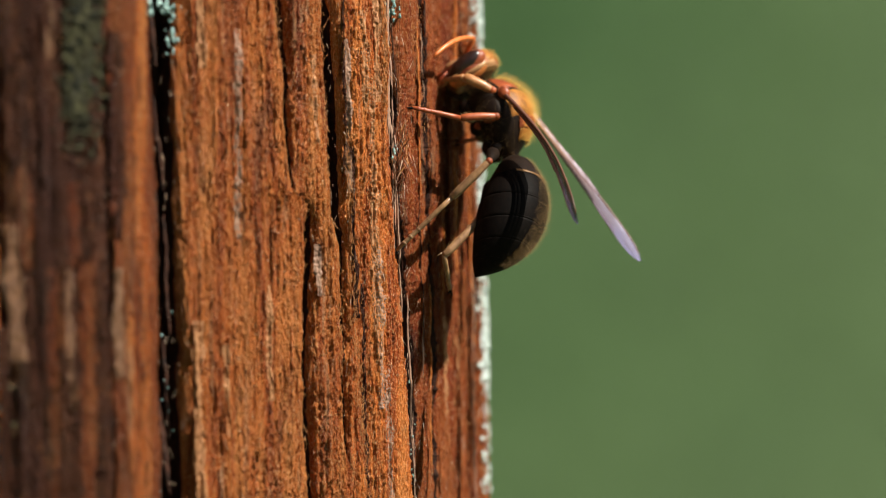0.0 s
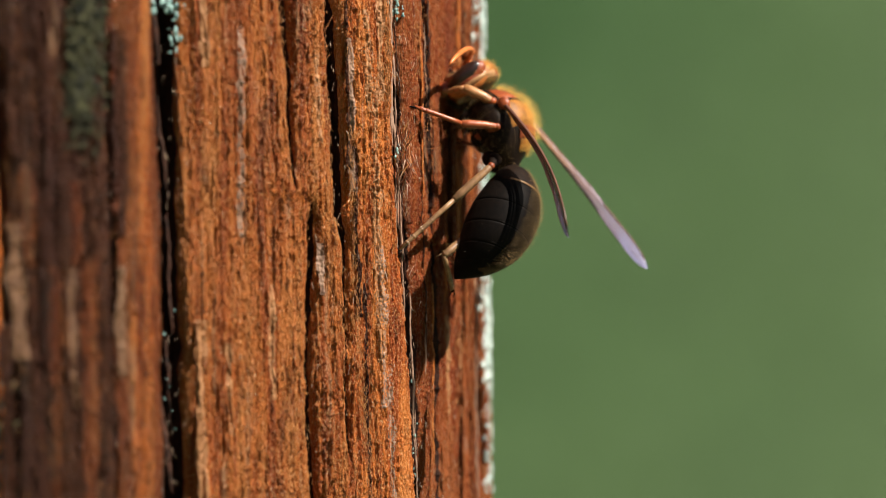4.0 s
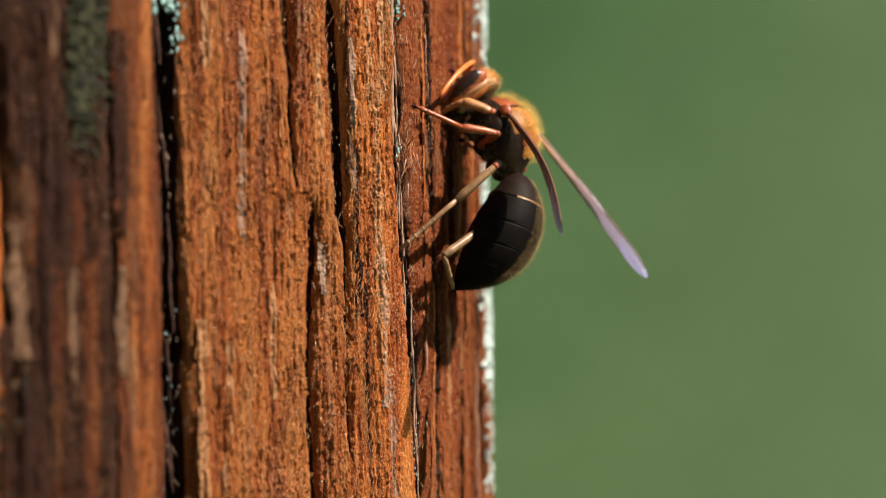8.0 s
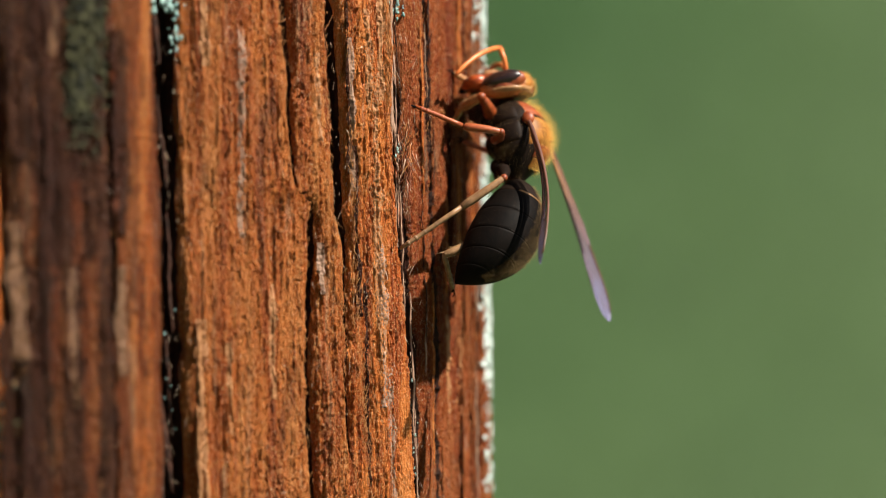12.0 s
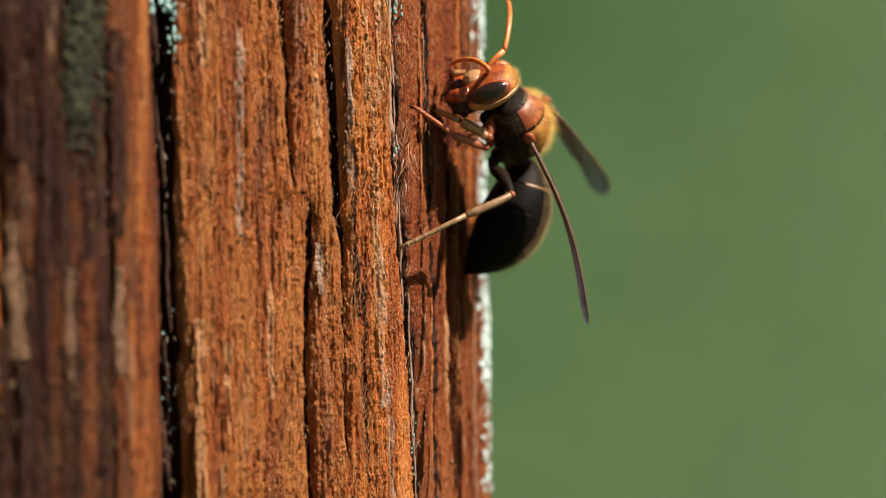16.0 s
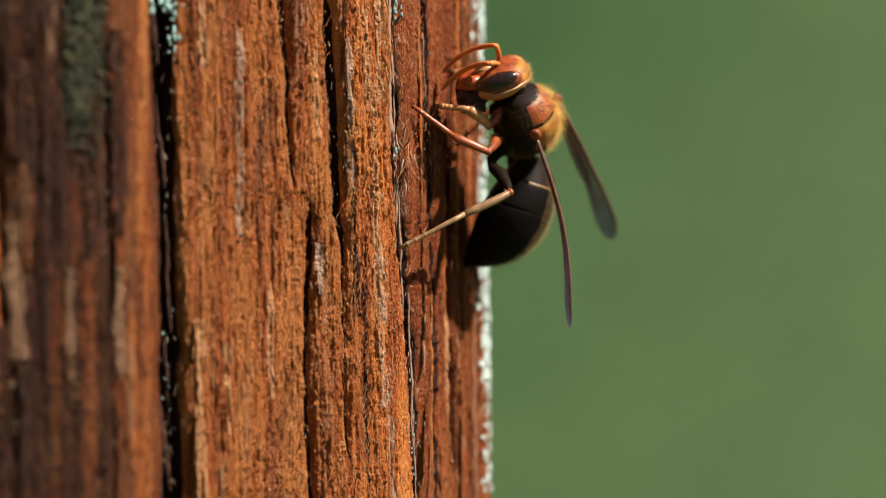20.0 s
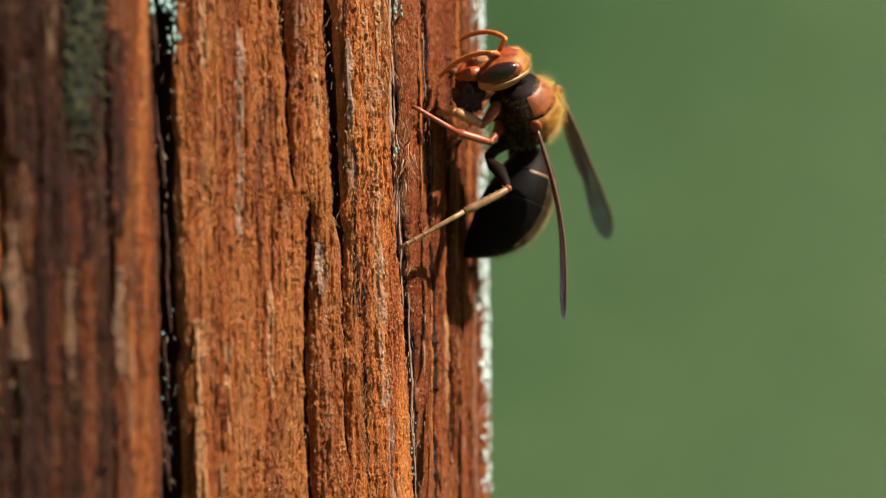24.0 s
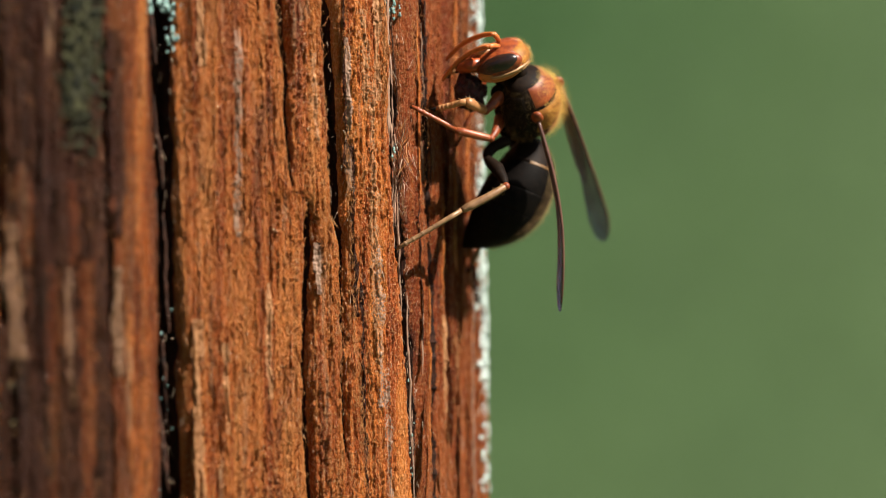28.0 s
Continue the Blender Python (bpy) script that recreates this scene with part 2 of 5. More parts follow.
def vnoise(x, y):
    xi, yi = np.floor(x).astype(int), np.floor(y).astype(int)
    fx, fy = x - xi, y - yi
    fx, fy = fx * fx * (3 - 2 * fx), fy * fy * (3 - 2 * fy)
    a, b = LATTICE[xi % 256, yi % 256], LATTICE[(xi + 1) % 256, yi % 256]
    c, d = LATTICE[xi % 256, (yi + 1) % 256], LATTICE[(xi + 1) % 256, (yi + 1) % 256]
    return (a * (1 - fx) + b * fx) * (1 - fy) + (c * (1 - fx) + d * fx) * fy


def fbm(x, y, octaves=4, gain=0.5):
    total, amp, norm = 0, 1.0, 0
    for o in range(octaves):
        total = total + amp * vnoise(x * 2 ** o + 17.3 * o, y * 2 ** o + 5.1 * o)
        norm += amp
        amp *= gain
    return total / norm - 0.5


# ======== the trunk ========
# section of the trunk in millimetres, seen from above, clockwise from the side of the hornet
SECTION = [(3.1, 16.6), (3.7, 22), (1.2, 35), (-10, 46), (-35, 52), (-62, 46), (-80, 30), (-86, 8), (-82, -12),
           (-70, -28), (-56, -31), (-45, -27.4), (-38, -24.4), (-31.7, -21.4), (-26.4, -18.4), (-24.0, -13.0), (-20, -10.2), (-14.5, -6.8), (-9.2, -3.4),
           (-4.0, 0), (-2.4, 2.9), (-0.6, 7.4), (1.5, 12.0)]
LEAN = -0.016


def section_table(n=2400):
    p = np.array(SECTION, float)
    out = []
    k = len(p)
    for i in range(k):
        a, b, c, d = p[i - 1], p[i], p[(i + 1) % k], p[(i + 2) % k]
        t = np.linspace(0, 1, 60, endpoint=False)[:, None]
        out.append(0.5 * (2 * b + (c - a) * t + (2 * a - 5 * b + 4 * c - d) * t ** 2 + (3 * b - a - 3 * c + d) * t ** 3))
    q = np.vstack(out)
    q = np.vstack([q, q[:1]])
    s = np.r_[0, np.cumsum(np.hypot(*np.diff(q, axis=0).T))]
    ss = np.linspace(0, s[-1], n)
    xy = np.stack([np.interp(ss, s, q[:, 0]), np.interp(ss, s, q[:, 1])], 1)
    tan = np.gradient(xy, axis=0)
    nor = np.stack([-tan[:, 1], tan[:, 0]], 1)
    nor /= np.linalg.norm(nor, axis=1)[:, None]
    return ss, xy, nor


SEC_S, SEC_XY, SEC_N = section_table()
GIRTH = SEC_S[-1]
if (SEC_N[0] * (SEC_XY[0] - SEC_XY.mean(0))).sum() < 0:
    SEC_N = -SEC_N
FRONT = SEC_S > GIRTH * 0.52


def s_of_x(x):
    """Place along the section, on the side that faces the camera, for x in mm as seen on the plane of focus."""
    sel = np.where(FRONT & (SEC_XY[:, 0] > -64))[0]
    seen = SEC_XY[sel, 0] * 278.9 / (278.9 + SEC_XY[sel, 1])
    return np.interp(x, seen, SEC_S[sel])


def trunk_point(s, z, h):
    """Point in metres at girth s (mm), height z (m), h mm above the section."""
    s = np.mod(s, GIRTH)
    out = np.empty(s.shape + (3,))
    swell = 1 + 0.18 * np.exp(-np.maximum(z, 0) / 0.12)
    for k in (0, 1):
        c = np.interp(s, SEC_S, SEC_XY[:, k]) + h * np.interp(s, SEC_S, SEC_N[:, k])
        mid = (-40.0, 18.0)[k]
        out[..., k] = (mid + (c - mid) * swell) * 0.001
    out[..., 0] += LEAN * (z - CAM_Z)
    out[..., 2] = z
    return out


def x_unit(u, z):
    """mm across the trunk for a column u units from the left of the picture, the lean taken out."""
    return (u - 784) * 0.05 - 1000 * LEAN * (z - CAM_Z)


def row_heights():
    fine = np.arange(-0.0255, 0.0255, 0.00009)
    near = 0.0255 * 1.13 ** np.arange(1, 30)
    up, down = near[near < 1.0], near[near < 1.19]
    return CAM_Z + np.r_[-1.2, -down[::-1], fine, up, 1.05]


ROWS = row_heights()
# cracks: row, column and width in mm along each one
CRACKS = [((0, -30, 1.1), (441, -2, 1.1), (882, 14, 1.4)),
          ((0, 176, 0.25), (220, 186, 0.1), (441, 192, 0.2), (661, 196, 0.1), (882, 200, 0.25)),
          ((0, 279, 4.3), (441, 287, 4.0), (882, 299, 3.8)),
          ((0, 500, 0.85), (130, 507, 0.6), (220, 508, 0.45), (310, 512, 0.25), (340, 518, 0.05), (360, 544, 0.1), (385, 548, 0.5),
           (440, 550, 0.8), (530, 545, 0.75), (660, 543, 0.65), (720, 547, 0.6), (882, 555, 0.7)),
          ((0, 581, 0.8), (72, 585, 1.05), (144, 590, 1.4), (220, 594, 1.3), (364, 599, 1.2), (440, 607, 0.8), (530, 611, 0.45),
           (600, 613, 0.4), (630, 610, 0.15), (670, 612, 0.6), (760, 615, 0.5), (820, 616, 0.1), (882, 622, 0.06)),
          ((0, 697, 1.3), (90, 700, 1.0), (220, 708, 2.2), (330, 718, 3.0), (441, 724, 3.4), (567, 730, 3.6), (720, 738, 3.6), (882, 746, 3.6)),
          ((0, 748, 0.3), (200, 752, 0.12), (441, 764, 0.35), (640, 768, 0.1), (882, 774, 0.3)),
          ((0, 779, 1.2), (150, 783, 0.8), (220, 786, 0.3), (400, 788, 0.5), (560, 789, 0.12), (610, 787, 0.6), (660, 788, 0.5), (700, 790, 0.05), (882, 800, 0.1)),
          ((0, 822, 0.2), (200, 830, 0.6), (290, 834, 1.6), (400, 834, 1.5), (470, 835, 0.2), (882, 838, 0.08))]


RISES = [0.55, 0.75, 0.5, 0.35, 0.2, -0.1, 0.25, -0.1]


def crack_line(k):
    row, col, wide = zip(*CRACKS[k])
    v = (CAM_Z - ROWS) / U + 441
    wob = fbm(ROWS * 260 + 31 * k, ROWS * 0 + k * 7.7, 4) * 0.7
    s = s_of_x(x_unit(np.interp(v, row, col), ROWS)) + wob
    width = np.interp(v, row, wide) * (0.75 + np.clip(fbm(ROWS * 260 + 11 * k, ROWS * 0 + 3.3 * k, 3) + 0.25, 0.0, 1) / (1 + 0.6 * np.interp(v, row, wide)))
    return s, width


def strip_heights(s, z, seed):
    """Relief of the bark in mm: long ridges, torn plates, fibres."""
    zm = z * 1000
    warp = fbm(s * 0.5, zm * 0.04 + seed, 3) * 1.3
    a = fbm((s + warp) / 1.9 + seed, zm / 34, 3) * 0.75
    ridge = 1 - np.abs(fbm((s + warp * 0.5) / 0.9 + 3 * seed, zm / 24, 3)) * 4
    plate = fbm((s + warp) / 1.5 + 7.7 * seed, zm / 15 + 9, 4, 0.6)
    fib = fbm(s / 0.24 + 5 * seed, zm / 11.0, 4, 0.7)
    lump = fbm(s / 0.36 + 2 * seed, zm / 4.5, 3, 0.7)
    plate = plate + 0.22 * fib + 0.10 * lump
    step = sum(np.clip((plate - lv) * 7, 0, 1) * hh for lv, hh in ((-0.16, 0.10), (-0.03, 0.11), (0.09, 0.12)))
    lump = np.clip(lump + 0.06, 0, 1) * 2.2
    torn = np.clip((fbm(s / 0.8 + 2.1 * seed, zm / 4.0, 4, 0.7) + 0.15 * lump - 0.08) * 6, 0, 1) * 0.10
    groove = np.clip(1 - np.abs(fbm((s + warp * 0.5) / 0.95 + 9 * seed, zm / 30 + 3, 3)) / 0.035, 0, 1) * np.clip(fbm(s / 3, zm / 16 + seed, 2) * 4 + 0.5, 0, 1)
    grain = np.clip(fbm(s / 0.17, zm / 0.75 + seed, 3, 0.9) + 0.04, 0, 1) * 0.62 + (RNG.rand(*np.broadcast(s, zm).shape) - 0.5) * 0.13
    return 0.65 * a + 0.08 * ridge + step + 1.2 * torn + 0.26 * fib + 0.17 * lump + grain - 0.30 * groove - 0.1


trunk = tagged(new("tree_trunk"), "rough orange-brown cedar trunk with deep vertical cracks, standing in grass", "tree trunk")


def bark_strip(k, s0, s1, cols, rise, gap0, gap1, side=4.2, label="", mat=None):
    n = len(ROWS)
    u = np.linspace(0, 1, cols)[None, :]
    s = s0[:, None] * (1 - u) + s1[:, None] * u
    z = np.repeat(ROWS[:, None], cols, 1)
    wide = (s1 - s0)[:, None]
    ragged = 0.15 + 0.4 * np.clip(fbm(s * 2, z * 120 + k, 3) + 0.5, 0, 1)
    deep0, deep1 = (np.clip(g / 0.55, 0.12, 1)[:, None] for g in (gap0, gap1))
    round_off = -0.9 * (deep0 * np.exp(-u * wide / ragged) + deep1 * np.exp(-(1 - u) * wide / ragged))
    round_off = round_off - 0.05 * wide * np.minimum(np.abs(2 * u - 1), 1) ** 2.2 * np.clip(5 / wide, 0, 1) * np.where(u < 0.5, deep0, deep1)
    fine_fade = np.clip(1.6 - np.abs(ROWS - CAM_Z)[:, None] / 0.06, 0.25, 1)
    h = rise + round_off + strip_heights(s, z, 1.7 * k) * fine_fade
    wall0, wall1 = h[:, :1] * 0 - side, h[:, -1:] * 0 - side
    mid0, mid1 = h[:, :1] * 0.5 - side * 0.45, h[:, -1:] * 0.5 - side * 0.45
    S = np.concatenate([s[:, :1] + 0.22, s[:, :1] + 0.10, s, s[:, -1:] - 0.10, s[:, -1:] - 0.22], 1)
    H = np.concatenate([wall0, mid0, h, mid1, wall1], 1)
    Z = np.concatenate([z[:, :2], z, z[:, -2:]], 1)
    ob = new("bark_strip", grid_mesh("bark_strip", trunk_point(S, Z, H), mat or BARK))
    # crack walls get the near-black material, so their shade is painted in
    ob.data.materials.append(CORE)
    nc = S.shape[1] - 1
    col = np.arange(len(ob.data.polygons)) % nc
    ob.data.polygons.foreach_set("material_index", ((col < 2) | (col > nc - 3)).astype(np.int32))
    ob.parent = trunk
    return tagged(ob, label)


def build_trunk():
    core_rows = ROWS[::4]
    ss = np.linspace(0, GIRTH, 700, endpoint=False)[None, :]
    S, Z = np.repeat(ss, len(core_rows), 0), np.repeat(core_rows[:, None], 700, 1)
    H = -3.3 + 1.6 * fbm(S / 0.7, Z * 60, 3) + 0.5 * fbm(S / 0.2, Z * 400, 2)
    # near-black core behind the cracks, its colour deepens their shade
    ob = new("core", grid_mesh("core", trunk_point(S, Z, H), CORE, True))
    ob.parent = trunk
    top = bmesh.new()
    ring = [top.verts.new(p) for p in trunk_point(np.linspace(0, GIRTH, 120, endpoint=False), np.full(120, ROWS[-1] - 0.004), np.full(120, -0.5))]
    top.faces.new(ring)
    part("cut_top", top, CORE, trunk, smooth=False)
    lines = [crack_line(k) for k in range(len(CRACKS))]
    # strips 0 and 1 take the darkened copies, their shade included in the colour
    mats = [BARK_SHADED, BARK_DIM, BARK_MID, BARK_MID, BARK, BARK_RED, BARK_RED, BARK_RED]
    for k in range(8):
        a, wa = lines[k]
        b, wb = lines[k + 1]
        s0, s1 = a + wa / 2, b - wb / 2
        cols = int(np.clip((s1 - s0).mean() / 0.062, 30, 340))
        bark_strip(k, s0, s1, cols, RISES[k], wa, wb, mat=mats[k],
                   label="dark red inner bark" if k >= 5 else "dark left bark with shade put into its colour" if k == 0 else "")
    # the strip that turns round the edge, and the coarser ones behind
    s_in, w_in = lines[8]
    s_back = np.full(len(ROWS), GIRTH + 6.0)
    bark_strip(8, s_in + w_in / 2, s_back, 230, -0.1, w_in, w_in + 1, mat=BARK_RED, label="dark red inner bark")
    left = lines[0][0] - lines[0][1] / 2
    n_back = 14
    ends = [s_back + 0.8 - GIRTH + (left - s_back + GIRTH) * i / n_back for i in range(n_back + 1)]
    for i in range(n_back):
        bark_strip(9 + i, ends[i] + 0.5, ends[i + 1] - (0.5 if i < n_back - 1 else 0), 60 if i == n_back - 1 else 24, 0.3, w_in * 0 + 1, w_in * 0 + 1)


build_trunk()


def strip_ribbon(name, u0, u1, v0, v1, width, h, mat, seed, label=""):
    """A narrow torn sliver of bark that runs from (u0, v0) to (u1, v1), picture columns and rows at the plane of focus."""
    n, m = 70, 6
    t = np.linspace(0, 1, n)[:, None]
    z = CAM_Z - (v0 + (v1 - v0) * t - 441) * U
    u = u0 + (u1 - u0) * t
    sc = s_of_x(x_unit(u, z)) + 0.25 * fbm(z * 900 + seed, z * 0 + seed, 3)
    w = width * (0.35 + 0.9 * np.sqrt(np.clip(np.sin(np.pi * t), 0, 1)) * (0.75 + 0.8 * fbm(z * 1500, z * 0 + 2 * seed, 3)))
    a = np.linspace(0, 2 * math.pi, m * 2, endpoint=False)[None, :]
    lift = h + 0.35 * fbm(z * 500 + 3 * seed, z * 0 + 5, 3)
    S = sc + w * 0.5 * np.cos(a)
    H = lift + w * 0.3 * np.sin(a) + 0.06 * fbm(S / 0.1, z * 3000, 2)
    Zr = np.repeat(z, m * 2, 1)
    ob = new(name, grid_mesh(name, trunk_point(S, Zr, H), mat, True))
    ob.parent = trunk
    return tagged(ob, label)


def build_slivers():
    rng = random.Random(5)
    for k in range(9):
        v0 = rng.uniform(120, 760)
        ln = rng.uniform(120, 330)
        base = 700 + (v0 / 882) * 26
        strip_ribbon("sliver", base + rng.uniform(-4, 22), base + rng.uniform(0, 26), v0, v0 + ln, rng.uniform(0.15, 0.32), rng.uniform(-1.3, -0.4), GREY_BARK, k + 1)
    for k in range(12):
        v0 = rng.uniform(-60, 760)
        u = 702 + max(v0, 0) * 0.042 + rng.uniform(-8, 14)
        strip_ribbon("sliver", u, u + rng.uniform(4, 14), v0, v0 + rng.uniform(160, 380), rng.uniform(0.1, 0.26), rng.uniform(-1.6, -0.3), rng.choice((GREY_BARK, BARK_DARK, TORN)), 60 + k)
    for k in range(4):
        v0 = rng.uniform(-40, 120)
        strip_ribbon("sliver", 684 + 2 * k, 690 + 2 * k, v0, v0 + rng.uniform(150, 240), 0.3, rng.uniform(-0.4, 0.1), GREY_BARK, 80 + k)
    for k in range(22):
        u = rng.uniform(735, 850)
        v0 = rng.uniform(-60, 780)
        strip_ribbon("sliver", u, u + rng.uniform(-2, 10), v0, v0 + rng.uniform(150, 420), rng.uniform(0.25, 0.6), rng.uniform(0.1, 0.5), rng.choice((BARK_RED, BARK_RED, BARK)), 20 + k)
    # mostly near-black slivers, painted shade for the gaps between the red strips
    for k in range(26):
        u = rng.uniform(738, 846)
        v0 = rng.uniform(-60, 800)
        strip_ribbon("sliver", u, u + rng.uniform(0, 12), v0, v0 + rng.uniform(120, 360), rng.uniform(0.12, 0.3), rng.uniform(0.1, 0.45), rng.choice((BARK_DARK, BARK_DARK, CORE, GREY_BARK, BARK)), 140 + k)
    # slivers in the wide crack, in the same shade-dark colour as its walls
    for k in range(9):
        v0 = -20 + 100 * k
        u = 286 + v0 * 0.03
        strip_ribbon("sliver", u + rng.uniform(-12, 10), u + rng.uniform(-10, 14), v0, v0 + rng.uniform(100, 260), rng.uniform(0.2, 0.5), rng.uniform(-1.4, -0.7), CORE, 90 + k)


def build_plates():
    """Pale, grey weathered and dark layers, thin as paper birch, that still cling to the strips; the dark ones hold
    painted shade.
    """
    for k, (strip, u, lean, v0, v1, width, mat) in enumerate((
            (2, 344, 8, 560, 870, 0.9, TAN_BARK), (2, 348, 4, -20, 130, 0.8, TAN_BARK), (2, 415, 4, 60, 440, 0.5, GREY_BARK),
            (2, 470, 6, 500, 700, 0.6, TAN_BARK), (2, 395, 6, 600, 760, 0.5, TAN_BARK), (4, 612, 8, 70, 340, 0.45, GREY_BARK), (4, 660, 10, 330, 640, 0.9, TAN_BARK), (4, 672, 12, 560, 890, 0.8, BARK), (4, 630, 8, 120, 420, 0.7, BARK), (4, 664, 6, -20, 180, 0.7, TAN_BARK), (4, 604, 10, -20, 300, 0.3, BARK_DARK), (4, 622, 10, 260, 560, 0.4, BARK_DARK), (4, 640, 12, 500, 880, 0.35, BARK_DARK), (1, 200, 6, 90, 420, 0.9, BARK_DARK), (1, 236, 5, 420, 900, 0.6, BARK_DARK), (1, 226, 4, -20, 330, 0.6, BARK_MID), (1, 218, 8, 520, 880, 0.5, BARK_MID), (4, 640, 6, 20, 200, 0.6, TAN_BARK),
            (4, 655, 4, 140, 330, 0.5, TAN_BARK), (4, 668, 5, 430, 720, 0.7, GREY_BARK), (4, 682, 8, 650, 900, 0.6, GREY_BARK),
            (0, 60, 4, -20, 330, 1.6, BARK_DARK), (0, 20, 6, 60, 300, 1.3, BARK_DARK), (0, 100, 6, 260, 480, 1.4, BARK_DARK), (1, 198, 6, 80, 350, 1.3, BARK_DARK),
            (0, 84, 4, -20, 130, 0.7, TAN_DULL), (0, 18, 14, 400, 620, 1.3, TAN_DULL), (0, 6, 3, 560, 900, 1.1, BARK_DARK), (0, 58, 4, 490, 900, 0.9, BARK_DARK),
            (0, 92, 4, 470, 900, 1.1, BARK_DIM), (0, 120, 6, 470, 700, 0.7, TAN_DULL), (0, 150, 6, 460, 900, 1.3, BARK_DIM), (1, 203, 4, 470, 650, 0.9, TAN_DULL),
            (0, 40, 6, 300, 470, 1.0, BARK_DIM), (0, 128, 4, 330, 470, 0.9, BARK_DIM), (1, 236, 4, -20, 900, 1.2, BARK_MID), (0, 104, 4, 700, 900, 0.7, BARK_DARK),
            (3, 556, 6, 430, 520, 0.5, GREY_BARK), (3, 548, 6, 100, 260, 0.5, TAN_BARK), (7, 812, 6, 560, 880, 0.5, TAN_BARK), (6, 780, 4, 560, 760, 0.4, TAN_BARK))):
        n, m = int((v1 - v0) * 0.6), max(int(width / 0.06), 8)
        t = np.linspace(0, 1, n)[:, None]
        c = np.linspace(-1, 1, m)[None, :]
        z = CAM_Z - (v0 + (v1 - v0) * t - 441) * U
        mid = s_of_x(x_unit(u + lean * t, z)) + 0.5 * fbm(z * 420 + k, z * 0 + k, 3)
        half = width * 0.5 * (0.5 + 1.6 * np.clip(fbm(z * 700 + 3 * k, z * 0 + 7 * k, 4) + 0.35, 0.05, 1))
        Sg = mid + half * c
        Zg = np.repeat(z, m, 1)
        ragged = 1 - np.maximum(np.abs(c) + 0 * t, np.abs(2 * t - 1) ** 6) + 1.7 * fbm(Sg / 0.28 + k, Zg * 420, 4)
        lift = np.clip(ragged * 3, -1, 1) * 0.05 - 0.02
        Hg = RISES[strip] + strip_heights(Sg, Zg, 1.7 * strip) + lift
        ob = new("bark_layer", grid_mesh("bark_layer", trunk_point(Sg, Zg, Hg), mat))
        ob.parent = trunk
        tagged(ob, "grey weathered layer of bark" if mat is GREY_BARK else "thin layer of bark, pale or darkened for shade")


def build_tuft():
    """A fray of loose fibres beside the hornet's foot."""
    rng = random.Random(9)
    for k in range(110):
        u, v = 712 + rng.gauss(0, 8), rng.uniform(225, 350)
        z = CAM_Z - (v - 441) * U
        s0 = float(s_of_x(x_unit(u, z)))
        p = Vector(trunk_point(np.array([s0]), np.array([z]), np.array([rng.uniform(-0.8, 0.4)]))[0])
        d = Vector((rng.uniform(-0.35, 0.8), rng.uniform(-0.6, 0.1), rng.uniform(0.5, 1.4) * rng.choice((1, 1, -1)))).normalized()
        side = d.cross(Vector((0.2, 1, 0.1))).normalized()
        ln = rng.uniform(12, 42)
        thick = rng.choice((0.6, 0.9, 1.3, 1.8))
        bend = rng.uniform(-7, 7)
        pts = []
        for i in range(6):
            f = i / 5
            q = (p / U) + d * ln * f + side * (rng.uniform(-1, 1) * 1.2 + bend * f * f)
            pts.append((q.x, q.y, q.z, thick * (1 - 0.75 * f)))
        part("torn_fibre", bm_tube(pts, 5), rng.choice((TORN, TORN, TORN, TORN, FIBRE, GREY_BARK)), trunk)


